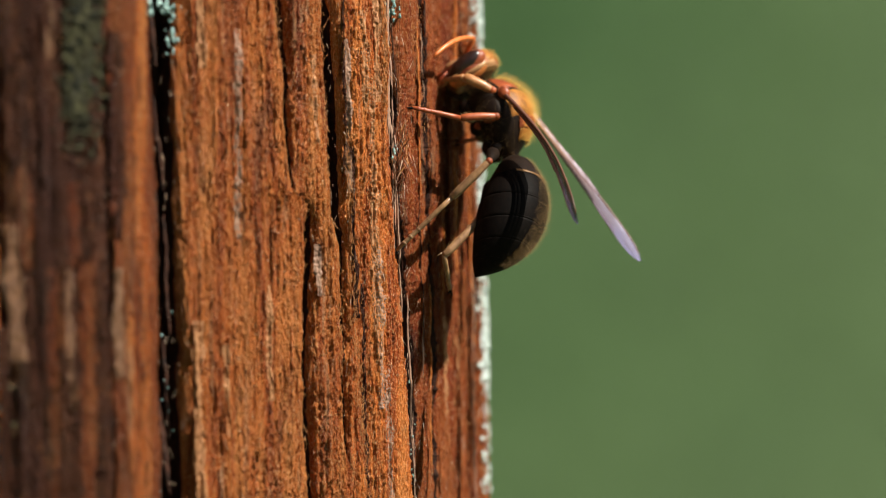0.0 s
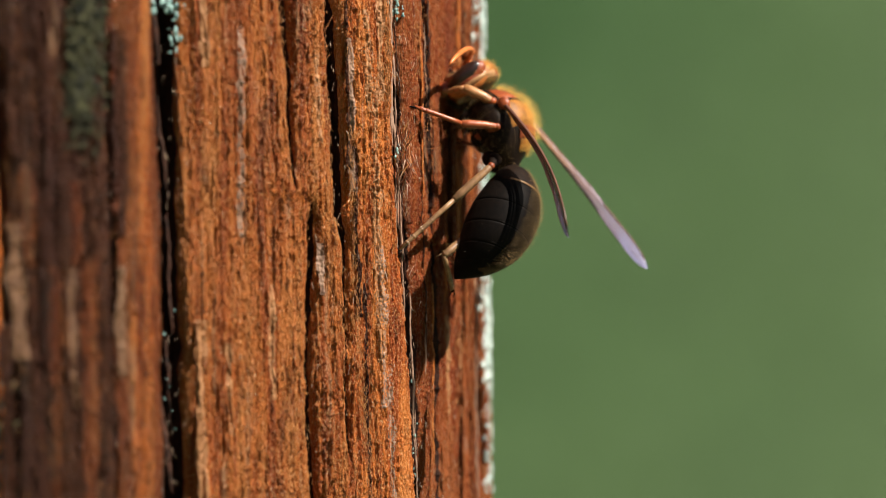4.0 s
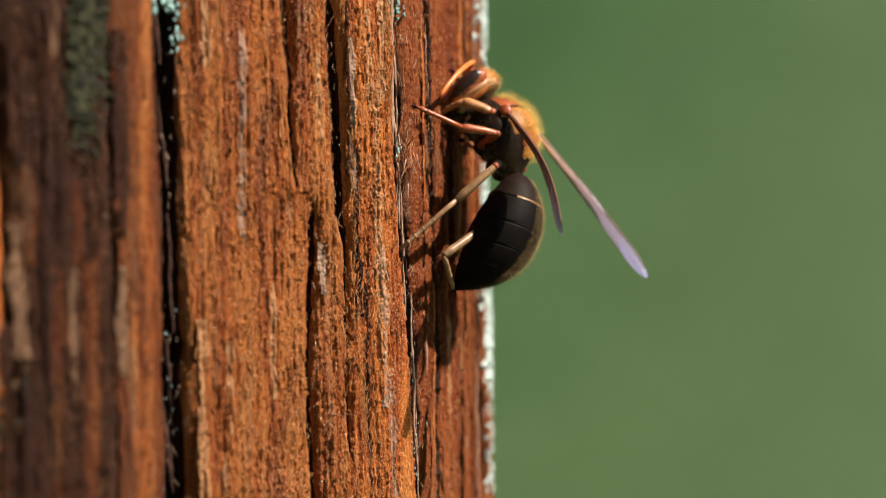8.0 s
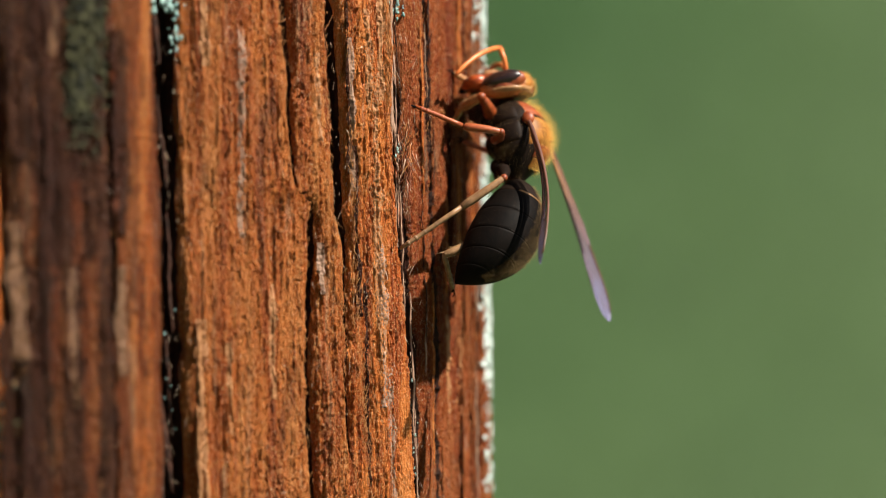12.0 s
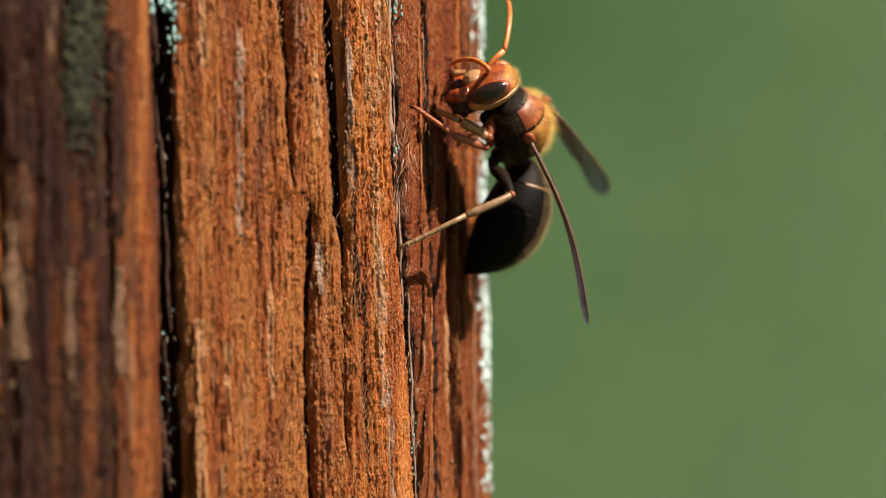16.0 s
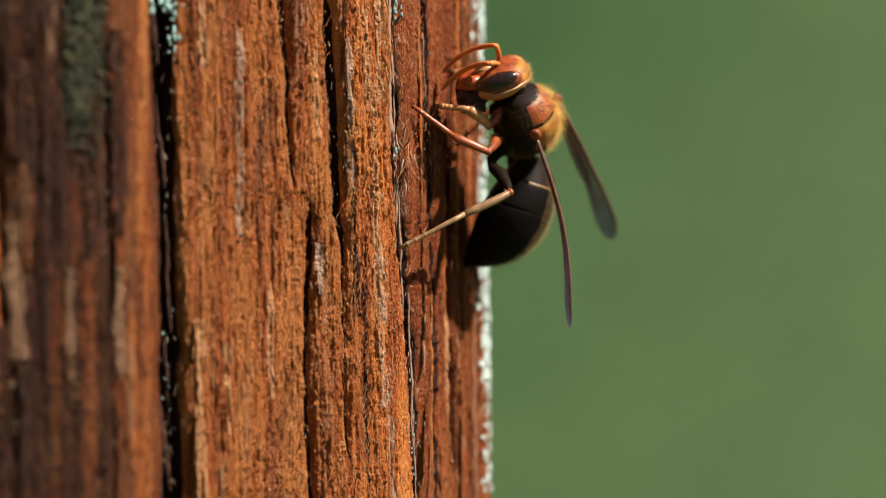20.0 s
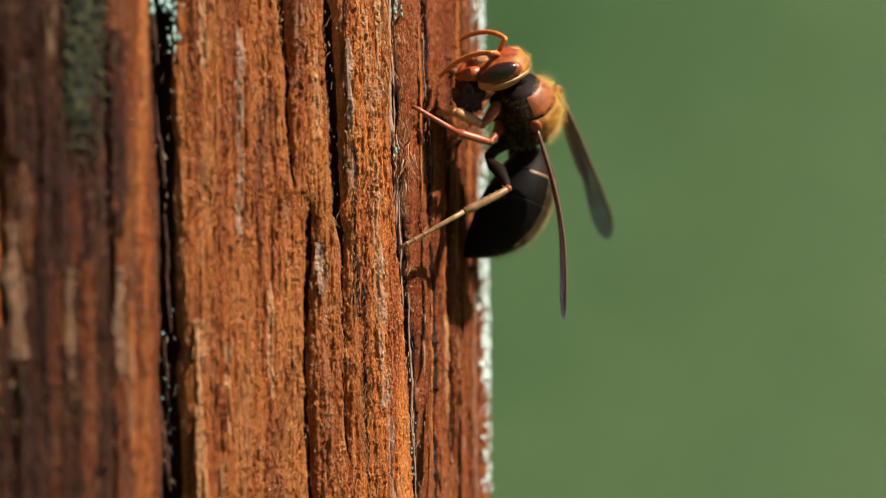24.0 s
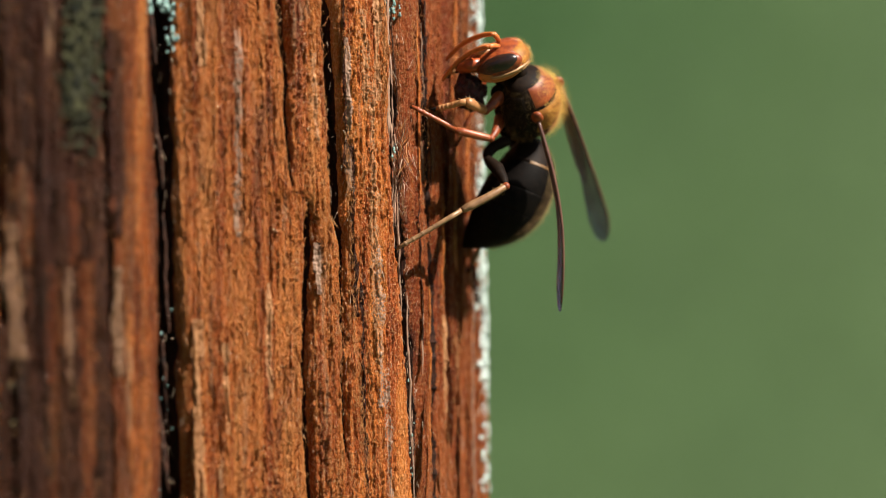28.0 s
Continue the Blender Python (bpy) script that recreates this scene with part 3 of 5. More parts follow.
def build_fibres():
    """Loose hairs of bark, most of them along the torn edges of the strips."""
    rng = np.random.RandomState(11)
    lines = [list(zip(*c)) for c in CRACKS]
    for name, mat, count, seed in (("loose_fibre", FIBRE, 20000, 1), ("pale_fibre", PALE_FIBRE, 900, 2)):
        V, F = [], []
        for i in range(count):
            v = rng.uniform(-20, 900)
            z = CAM_Z - (v - 441) * U
            pick = rng.rand()
            if name == "pale_fibre":
                u = 702 + v / 882 * 26 + rng.normal(0, 8) if pick < 0.10 else rng.uniform(0, 840)
                h = rng.uniform(-0.6, 0.6)
            elif pick < 0.25:
                u = np.interp(v, [0, 441, 882], [678, 693, 714]) + rng.normal(0, 4)
                h = rng.uniform(0.0, 0.45)
            elif pick < 0.45:
                line = [(484, 520, 528), (560, 590, 624), (598, 618, 648), (322, 326, 342)][rng.randint(4)]
                u = np.interp(v, [0, 441, 882], line) + rng.normal(0, 4)
                h = rng.uniform(0.05, 0.5)
            else:
                u, h = rng.uniform(0, 860), rng.uniform(0.1, 0.6)
            if name == "loose_fibre" and any(abs(u - np.interp(v, c[0], c[1])) < 12 * np.interp(v, c[0], c[2]) + 1 for c in lines):
                continue
            if abs(u - 722) < 26 and 210 < v < 330 and rng.rand() < 0.9:
                h += 0.4
            s = float(s_of_x(x_unit(u, z)))
            p = trunk_point(np.array([s]), np.array([z]), np.array([h]))[0]
            q = trunk_point(np.array([s]), np.array([z]), np.array([h + 1.0]))[0] - p
            out = q / np.linalg.norm(q)
            side = np.cross(out, [0, 0, 1])
            d = np.array([0, 0, rng.choice([-1, 1])]) * rng.uniform(0.7, 1.2) + out * rng.uniform(0.0, 0.5) + side * rng.normal(0, 0.22)
            d /= np.linalg.norm(d)
            L = rng.gamma(1.6, 0.00020) + 0.00018
            r = rng.uniform(0.000012, 0.000036)
            a = np.cross(d, out + 0.1)
            a *= r / np.linalg.norm(a)
            b = np.cross(d, a)
            bend = out * L * rng.uniform(-0.25, 0.3) + side * L * rng.normal(0, 0.18)
            k = len(V)
            for f, w in ((0, 1.0), (0.5, 0.8)):
                c = p + d * L * f + bend * f * f
                V += [c + a * w, c - 0.5 * a * w + 0.87 * b * w, c - 0.5 * a * w - 0.87 * b * w]
            V.append(p + d * L + bend)
            F += [(k, k + 1, k + 4, k + 3), (k + 1, k + 2, k + 5, k + 4), (k + 2, k, k + 3, k + 5), (k + 3, k + 4, k + 6), (k + 4, k + 5, k + 6), (k + 5, k + 3, k + 6)]
        ob = new(name, soup(name, [tuple(x) for x in V], F, mat))
        ob.parent = trunk
        tagged(ob, "loose orange bark fibres" if seed == 1 else "loose pale bark fibres", kind="stuff")


def lumps(name, spots, mat, label, seed):
    """A crust of small lobes. spots: girth s in mm, height z in m, h in mm, radius in mm."""
    rng = np.random.RandomState(seed)
    tmp = bmesh.new()
    bmesh.ops.create_icosphere(tmp, subdivisions=2, radius=1)
    base = np.array([v.co[:] for v in tmp.verts])
    tri = np.array([[v.index for v in f.verts] for f in tmp.faces])
    tmp.free()
    V, F = [], []
    for s, z, h, r in spots:
        p = trunk_point(np.array([s]), np.array([z]), np.array([h]))[0]
        q = trunk_point(np.array([s]), np.array([z]), np.array([h + 1.0]))[0] - p
        q /= np.linalg.norm(q)
        side = np.cross(q, [0, 0, 1.0])
        g = base * (1 + 0.35 * rng.normal(0, 1, (len(base), 1)))
        w = r * 0.001
        pts = p + g[:, :1] * side * w * rng.uniform(0.6, 1.3) + g[:, 1:2] * np.array([0, 0, w * rng.uniform(0.7, 1.6)]) + g[:, 2:] * q * w * 0.55
        F.append(tri + len(V) * len(base))
        V.append(pts)
    me = soup(name, np.vstack(V).tolist(), np.vstack(F).tolist(), mat)
    ob = new(name, me)
    ob.parent = trunk
    return tagged(ob, label, kind="stuff")


def build_lichen():
    rng = np.random.RandomState(21)

    def spot(u, v, du, dv, n, h0, h1, r0, r1):
        out = []
        for _ in range(n):
            uu, vv = rng.normal(u, du), rng.normal(v, dv)
            z = CAM_Z - (vv - 441) * U
            out.append((float(s_of_x(x_unit(uu, z))), z, rng.uniform(h0, h1), rng.uniform(r0, r1)))
        return out

    edge = []
    for v0, v1, n in ((-40, 60, 300), (60, 150, 60), (150, 270, 60), (270, 420, 260), (420, 690, 620), (690, 790, 80), (790, 900, 90)):
        for _ in range(n):
            z = CAM_Z - (rng.uniform(v0, v1) - 441) * U
            edge.append((rng.uniform(0.5, 6.5) + rng.normal(0, 0.7), z, rng.uniform(-0.05, 0.42), rng.uniform(0.06, 0.34)))
    lumps("lichen_crust", edge, LICHEN, "pale grey-green lichen crust along the edge", 1)
    lumps("lichen_crust", spot(266, 32, 4, 10, 14, -0.6, 0.2, 0.12, 0.3) + spot(302, 15, 8, 14, 24, -0.8, 0.1, 0.1, 0.28) + spot(308, 70, 4, 16, 12, -0.5, 0.1, 0.1, 0.22), LICHEN_BLUE, "pale blue-green lichen tuft in the crack", 2)
    lumps("lichen_crust", spot(709, 8, 10, 14, 46, -0.9, 0.1, 0.07, 0.18), LICHEN_BLUE, "pale blue-green lichen tuft in the crack", 3)
    lumps("lichen_crust", spot(275, 420, 6, 40, 16, -0.9, -0.3, 0.05, 0.12) + spot(300, 700, 8, 60, 9, -1.3, -0.5, 0.05, 0.1) + spot(740, 790, 4, 60, 26, -1.0, -0.3, 0.05, 0.11) + spot(697, 262, 3, 6, 9, 0.1, 0.4, 0.06, 0.14), LICHEN_BLUE, "scattered specks of pale lichen", 4)
    lumps("lichen_crust", spot(4, 680, 6, 14, 14, -0.3, 0.4, 0.12, 0.25), LICHEN, "pale speck of lichen", 5)
    lumps("dark_lichen_crust", spot(146, 60, 16, 50, 900, 0.5, 1.05, 0.06, 0.2) + spot(140, 180, 14, 42, 900, 0.5, 1.05, 0.06, 0.2), MOSS, "dark grey-green crust on the bark", 6)
    lumps("dark_lichen_crust", spot(8, 780, 14, 60, 60, -0.4, 0.4, 0.12, 0.3), MOSS, "dark grey-green crust on the bark", 7)


build_slivers()
build_plates()
build_fibres()
build_lichen()

# ======== background: a meadow that rises behind the tree ========
def build_background():
    n = 160
    ax = np.sign(np.linspace(-1, 1, n)) * np.abs(np.linspace(-1, 1, n)) ** 3 * 900
    X, Y = np.meshgrid(ax, ax)
    rise = np.clip(Y - 5, 0, 60)
    Zg = 0.05 * np.sin(X * 0.21) * np.cos(Y * 0.17) * np.clip(np.hypot(X, Y) / 4 - 0.4, 0, 1) + 0.0055 * rise ** 2 * (rise < 40) + (rise >= 40) * (8.8 + 0.44 * (rise - 40))
    ground = new("ground", grid_mesh("ground", np.stack([X, Y, Zg], -1), GRASS))
    tagged(ground, "green meadow grass rising behind the tree", "ground", kind="structure")
    # grass round the tree and over the slope
    rng = np.random.RandomState(3)
    m = 26000
    r = rng.uniform(0, 1, m) ** 0.7 * 26
    a = rng.uniform(0, 2 * math.pi, m)
    x, y = r * np.cos(a), r * np.sin(a) + 6
    keep = np.hypot(x, y + 0.1) > 0.16
    x, y = x[keep], y[keep]
    m = len(x)
    up = np.clip(y - 5, 0, 60)
    z = 0.0055 * up ** 2 - 0.02
    h = rng.uniform(0.05, 0.16, m) * (1 + 0.04 * r[keep])
    w = 0.006 * (1 + 0.1 * r[keep])
    d = rng.uniform(0, 2 * math.pi, m)
    lx, ly = np.cos(d) * h * 0.5, np.sin(d) * h * 0.5
    ox, oy = -np.sin(d) * w, np.cos(d) * w
    V = np.stack([np.stack([x - ox, y - oy, z], 1), np.stack([x + ox, y + oy, z], 1),
                  np.stack([x + ox * 0.7 + lx * 0.3, y + oy * 0.7 + ly * 0.3, z + h * 0.6], 1), np.stack([x - ox * 0.7 + lx * 0.3, y - oy * 0.7 + ly * 0.3, z + h * 0.6], 1),
                  np.stack([x + lx, y + ly, z + h], 1)], 1).reshape(-1, 3)
    k = np.arange(m)[:, None] * 5
    faces = [tuple(f) for f in (k + np.array([[0, 1, 2, 3]])).tolist()] + [tuple(f) for f in (k + np.array([[3, 2, 4]])).tolist()]
    tagged(new("grass", soup("grass", V.tolist(), faces, GRASS)), "green grass blades of the meadow", "grass", kind="stuff")


build_background()

# ======== the hornet ========
def bm_loft(rings, n=28):
    """Rings (x, y, z, half width, half height) along x, in units U."""
    bm = bmesh.new()
    loops = []
    for x, y, z, w, h in rings:
        loops.append([bm.verts.new(((x) * U, (y + w * math.cos(2 * math.pi * i / n)) * U,
                                    (z + h * math.sin(2 * math.pi * i / n)) * U)) for i in range(n)])
    for a, b in zip(loops, loops[1:]):
        for i in range(n):
            bm.faces.new((a[i], a[(i + 1) % n], b[(i + 1) % n], b[i]))
    bm.faces.new(loops[0][::-1])
    bm.faces.new(loops[-1])
    bmesh.ops.recalc_face_normals(bm, faces=bm.faces)
    return bm


def bm_ball(cx, cy, cz, rx, ry, rz, turn=(0, 0, 0), sub=3, lump=0.0):
    bm = bmesh.new()
    bmesh.ops.create_icosphere(bm, subdivisions=sub, radius=1)
    for v in bm.verts:
        if lump:
            v.co *= 1 + lump * (noise.noise(v.co * 2.3) + 0.6 * noise.noise(v.co * 6))
    m = Matrix.Translation((cx * U, cy * U, cz * U)) @ pose(0, 0, 0, *turn) @ Matrix.Diagonal((rx * U, ry * U, rz * U, 1))
    bm.transform(m)
    return bm


def bm_tube(points, n=12):
    """Points (x, y, z, radius) along a bent tube, in units U."""
    bm = bmesh.new()
    loops = []
    pts = [Vector(p[:3]) for p in points]
    for i, p in enumerate(pts):
        d = (pts[min(i + 1, len(pts) - 1)] - pts[max(i - 1, 0)]).normalized()
        side = d.cross(Vector((0.13, 0.97, 0.21))).normalized()
        up = side.cross(d)
        r = points[i][3]
        loops.append([bm.verts.new((p + (side * math.cos(2 * math.pi * k / n) + up * math.sin(2 * math.pi * k / n)) * r) * U) for k in range(n)])
    for a, b in zip(loops, loops[1:]):
        for k in range(n):
            bm.faces.new((a[k], a[(k + 1) % n], b[(k + 1) % n], b[k]))
    bm.faces.new(loops[0][::-1])
    bm.faces.new(loops[-1])
    bmesh.ops.recalc_face_normals(bm, faces=bm.faces)
    return bm


def shell(rings, x0, x1, a0, a1, grow, n=24, m=14, thick=4):
    """A plate over a loft between x0 and x1 and the angles a0 to a1 (degrees, 90 is the back)."""
    xs = [r[0] for r in rings]
    order = np.argsort(xs)
    col = [np.array([r[k] for r in rings])[order] for k in range(5)]
    bm = bmesh.new()
    outer = []
    for i in range(m + 1):
        x = x0 + (x1 - x0) * i / m
        y, z, w, h = (np.interp(x, col[0], col[k]) for k in (1, 2, 3, 4))
        row = []
        for j in range(n + 1):
            t = j / n
            a = radians(a0 + (a1 - a0) * t)
            edge = min(t, 1 - t, i / m * 0.8, (1 - i / m) * 0.8)
            g = grow - thick * math.exp(-edge * 16)
            row.append(bm.verts.new((x * U, (y + (w + g) * math.cos(a)) * U, (z + (h + g) * math.sin(a)) * U)))
        outer.append(row)
    for i in range(m):
        for j in range(n):
            bm.faces.new((outer[i][j], outer[i][j + 1], outer[i + 1][j + 1], outer[i + 1][j]))
    bmesh.ops.recalc_face_normals(bm, faces=bm.faces)
    for f in bm.faces:
        f.normal_update()
    return bm


def bm_hairs(rings, x0, x1, a0, a1, count, length, radius, seed, lean=-0.5, grow=0):
    """Fine hairs standing on a loft."""
    rng = random.Random(seed)
    xs = [r[0] for r in rings]
    order = np.argsort(xs)
    col = [np.array([r[k] for r in rings])[order] for k in range(5)]
    verts, faces = [], []
    for _ in range(count):
        x = rng.uniform(x0, x1)
        y, z, w, h = (float(np.interp(x, col[0], col[k])) for k in (1, 2, 3, 4))
        a = radians(rng.uniform(a0, a1))
        base = Vector((x, y + (w + grow) * math.cos(a), z + (h + grow) * math.sin(a)))
        out = Vector((lean + rng.uniform(-0.5, 0.5), math.cos(a) + rng.uniform(-0.35, 0.35), math.sin(a) + rng.uniform(-0.35, 0.35))).normalized()
        side = out.cross(Vector((1, 0.3, 0.2))).normalized() * radius
        up = out.cross(side)
        tip = base + out * length * rng.uniform(0.5, 1.25)
        k = len(verts)
        verts += [tuple((base + side) * U), tuple((base - side * 0.5 + up * 0.87) * U), tuple((base - side * 0.5 - up * 0.87) * U), tuple(tip * U)]
        faces += [(k, k + 1, k + 3), (k + 1, k + 2, k + 3), (k + 2, k, k + 3)]
    return verts, faces


def hair_part(parent, data, mat, label):
    ob = new("hair", soup("hair", *data, mat))
    ob.parent = parent
    return tagged(ob, label)


build_tuft()

THORAX = [(84, 0, -14, 14, 14), (76, 0, -8, 34, 32), (62, 0, -4, 46, 43), (40, 0, -2, 56, 54), (10, 0, -1, 60, 58),
          (-18, 0, -4, 56, 54), (-40, 0, -11, 44, 44), (-56, 0, -17, 29, 29), (-68, 0, -21, 15, 15), (-80, 0, -24, 8, 8)]
ABDOMEN = [(2, 0, 0, 9, 9), (-5, 0, 1, 21, 20), (-14, 0, 2, 31, 30), (-30, 0, 4, 41, 40), (-56, 0, 6, 54, 53), (-92, 0, 4, 65, 63),
           (-128, 0, -1, 66, 65), (-162, 0, -8, 59, 60), (-188, 0, -18, 47, 50), (-208, 0, -30, 32, 37), (-222, 0, -43, 17, 21), (-231, 0, -57, 4, 4)]
TAIL = Vector((-231, 0, -58))
# where the head joins: along the body, and up
NECK_AT = [(0, 90, -8), (15, 90, -8), (15.5, 82, -29), (28, 82, -34)]
WING_ROOT = {1: Vector((18, 54, 24)), -1: Vector((14, -44, 44))}
WING_LONG = 348.0

hornet = tagged(new("hornet"), "orange and black hornet with folded wings clinging to the bark", "hornet")


def loft_slice(rings, x0, x1, grow):
    """The stretch of a loft between x0 and x1, a little larger, with a rolled rim."""
    xs = np.array([r[0] for r in rings])[::-1]
    col = [np.array([r[k] for r in rings])[::-1] for k in range(5)]
    out = []
    for x in np.linspace(x0, x1, 9):
        out.append((x, *(float(np.interp(x, xs, col[k])) for k in (1, 2)), *(float(np.interp(x, xs, col[k])) + grow for k in (3, 4))))
    a, b = out[0], out[-1]
    out.insert(0, (a[0] + 1, a[1], a[2], a[3] - grow - 2, a[4] - grow - 2))
    out.append((b[0] - 1.5, b[1], b[2], b[3] - grow - 2, b[4] - grow - 2))
    return out


def smooth_rings(rings, m=5):
    """Catmull-Rom through the rings, for a rounder loft."""
    p = np.array(rings, float)
    out = []
    for i in range(len(p) - 1):
        a, b, c, d = p[max(i - 1, 0)], p[i], p[i + 1], p[min(i + 2, len(p) - 1)]
        for t in np.arange(m) / m:
            out.append(0.5 * (2 * b + (c - a) * t + (2 * a - 5 * b + 4 * c - d) * t * t + (3 * b - a - 3 * c + d) * t ** 3))
    out.append(p[-1])
    return [tuple(max(v, 0.8) if k > 2 else v for k, v in enumerate(r)) for r in out]


def build_thorax():
    T = smooth_rings([(x, y, z, w * 0.95, h * 0.93) for x, y, z, w, h in THORAX])
    th = part("thorax", bm_loft(T, 40), CHITIN_DARK, hornet, "dark brown hairy thorax")
    part("pronotum", shell(T, 74, 34, 20, 160, 1.6), CHITIN_ORANGE, th, "orange collar of the thorax")
    part("mesonotum", shell(T, 31, -22, 25, 155, 4), CHITIN_GOLD, th, "golden-brown back plate")
    part("scutellum", shell(T, -23, -42, 42, 138, 7), CHITIN_ORANGE, th, "orange plate behind the back")
    part("postscutellum", shell(T, -43, -56, 46, 134, 6), CHITIN_GOLD, th)
    for sgn in (1, -1):
        r = WING_ROOT[sgn]
        part("tegula", bm_ball(r.x + 6, r.y + sgn * 2, r.z + 1, 13, 7, 11), CHITIN_ORANGE, th)
    for a0, a1, lbl in ((-55, 12, ""), (168, 235, "")):
        part("side_plate", shell(T, 26, -14, a0, a1, 3.0), CHITIN_DARK, th)
        part("hip_plate", shell(T, 62, 30, a0 - 8 if a0 < 0 else a0, a1 if a0 < 0 else a1 + 8, 2.5), CHITIN_DARK, th)
    for sgn in (1, -1):
        for x in (50, 6, -40):
            part("coxa", bm_ball(x, sgn * 18, -46, 17, 15, 18), CHITIN_DARK, th)
    part("neck", bm_tube([(66, 0, -10, 18), (84, 0, -9, 15), (98, 0, -8, 13)]), CHITIN_DARK, th)
    part("petiole", bm_tube([(-70, 0, -21, 10), (-78, 0, -23, 8), (-86, 0, -25, 9)]), CHITIN_DARK, th)
    hair_part(th, bm_hairs(T, 78, -58, 45, 135, 1300, 20, 0.09, 4, -0.2, 3), HAIR, "short golden hair on the back")
    hair_part(th, bm_hairs(T, 72, -74, 150, 390, 2400, 11, 0.10, 5, -0.3, 0), HAIR_BROWN, "sparse pale hair on the flanks")


def build_abdomen():
    A = smooth_rings([(x, y, z, w * 0.95, h * 0.95) for x, y, z, w, h in ABDOMEN], 6)
    base = bm_loft([(x, y, z, max(w - 4, 0.5), max(h - 4, 0.5)) for x, y, z, w, h in A], 40)
    ab = part("abdomen", base, CHITIN_DARK, hornet, "black abdomen with thin brown bands")
    cuts = [0, -50, -100, -143, -180, -207, -230]
    for k, (x0, x1) in enumerate(zip(cuts, cuts[1:])):
        mat = CHITIN_DARK if k == 0 else CHITIN_BLACK
        part("tergite", bm_loft(loft_slice(A, x0, x1 - 1, 1.6 - 0.25 * k), 44), mat, ab)
        if k < 4:
            part("band", shell(A, x1 + 3.5, x1 - 1.5, 15, 165, 2.6 if k == 0 else 1.7 - 0.25 * k, 40, 5, 1.2),
                 CHITIN_BAND if k == 0 else CHITIN_BLACK, ab, "thin yellow-brown rim" if k == 0 else "")
    part("sting", bm_tube([(-222, 0, -50, 3), (-230, 0, -57, 2), (-234, 0, -60, 0.6)]), CHITIN_BLACK, ab)
    hair_part(ab, bm_hairs(A, 0, -218, 62, 118, 2600, 11, 0.07, 8, -0.4, 1), HAIR_BROWN, "short pale down on the back")
    hair_part(ab, bm_hairs(A, 0, -218, -40, 220, 1000, 7, 0.08, 9, -0.6, 1), HAIR_DARK, "short dark down")
    return ab


HEAD_RINGS = [(2, 0, 0, 22, 22), (6, 0, 2, 46, 40), (14, 0, 2, 56, 47), (26, 0, 0, 57, 50), (38, 0, -3, 52, 49), (48, 0, -5, 42, 44),
              (55, 0, -7, 28, 34), (59, 0, -8, 10, 16)]


def build_head():
    H = smooth_rings([(x, y, z, w * 1.06, h * 1.06) for x, y, z, w, h in HEAD_RINGS])
    hd = part("head", bm_loft(H, 40), CHITIN_ORANGE, hornet, "orange head with large dark eyes")
    part("occiput", shell(H, 4, 9, 0, 360, 2.6, 40, 6, 2), CHITIN_CREAM, hd, "pale rim behind the head")
    part("vertex", shell(H, 14, 50, 45, 135, 2.5), CHITIN_GOLD, hd, "golden crown")
    for a0, a1 in ((-60, 72), (108, 240)):
        part("temple", shell(H, 9, 17, a0, a1, 3, 30, 6, 2), CHITIN_CREAM, hd, "cream stripe behind the eye")
    part("clypeus", bm_ball(55, 0, -24, 10, 24, 20), CHITIN_CREAM, hd)
    for sgn in (1, -1):
        eye = part("compound_eye", bm_ball(33, sgn * 46, -2, 18, 17, 40, (sgn * -8, 6, 0), 4), EYE_MAT, hd, "glossy dark brown compound eye")
        part("eye_rim", bm_ball(30, sgn * 42, 0, 22, 18, 44, (sgn * -8, 4, 0)), CHITIN_ORANGE, hd)
        part("gena", bm_ball(19, sgn * 41, -4, 20, 16, 43, (0, -2, 0)), CHITIN_FACE, hd)
        md = part("mandible", bm_tube([(38, sgn * 26, -36, 14), (42, sgn * 26, -56, 14), (40, sgn * 18, -72, 11), (36, sgn * 7, -83, 5)]), CHITIN_RUST, hd, "dark-tipped jaw")
        part("tooth", bm_tube([(39, sgn * 15, -75, 8), (34, sgn * 6, -84, 5), (30, sgn * 1, -89, 2)]), CHITIN_BLACK, md)
    for y, z in ((0, 46), (9, 42), (-9, 42)):
        part("ocellus", bm_ball(34, y, z + 4, 3.5, 3.5, 3), EYE_MAT, hd)
    hair_part(hd, bm_hairs(H, 3, 52, 30, 150, 260, 10, 0.09, 12, 0.1, 2), HAIR, "golden hair on the crown")
    hair_part(hd, bm_hairs(H, 6, 54, -180, 180, 500, 6, 0.14, 13, 0.4, 3), HAIR_BROWN, "short hair on the face")
    return hd


ANTENNA_ROOT = {1: Vector((56, 12, 6)), -1: Vector((56, -12, 6))}
SCAPE = 44.0


def build_antenna(sgn):
    sc = part("scape", bm_tube([(0, 0, 0, 3.4), (5, 0, 0.5, 4.2), (22, 0, 2, 4.6), (SCAPE, 0, 0, 4.8)]), FEELER, hornet, "orange first joint of the feeler")
    fl = part("flagellum", bm_tube([(0, 0, 0, 3.8), (8, 0, 0, 4.4), (28, 0, -2, 4.7), (52, 0, -8, 4.8), (76, 0, -18, 4.7), (96, 0, -31, 4.4), (112, 0, -46, 3.6), (118, 0, -53, 1.4)], 12),
              FEELER, hornet, "curved orange feeler")
    for k in range(1, 10):
        s = k / 10
        x = 112 * s
        z = -46 * s ** 2.2
        part("joint", bm_ball(x, 0, z, 1.8, 5.0 - 0.1 * k, 5.0 - 0.1 * k, (0, 38 * s * 1.2, 0), 1), FEELER, fl)
    return sc, fl


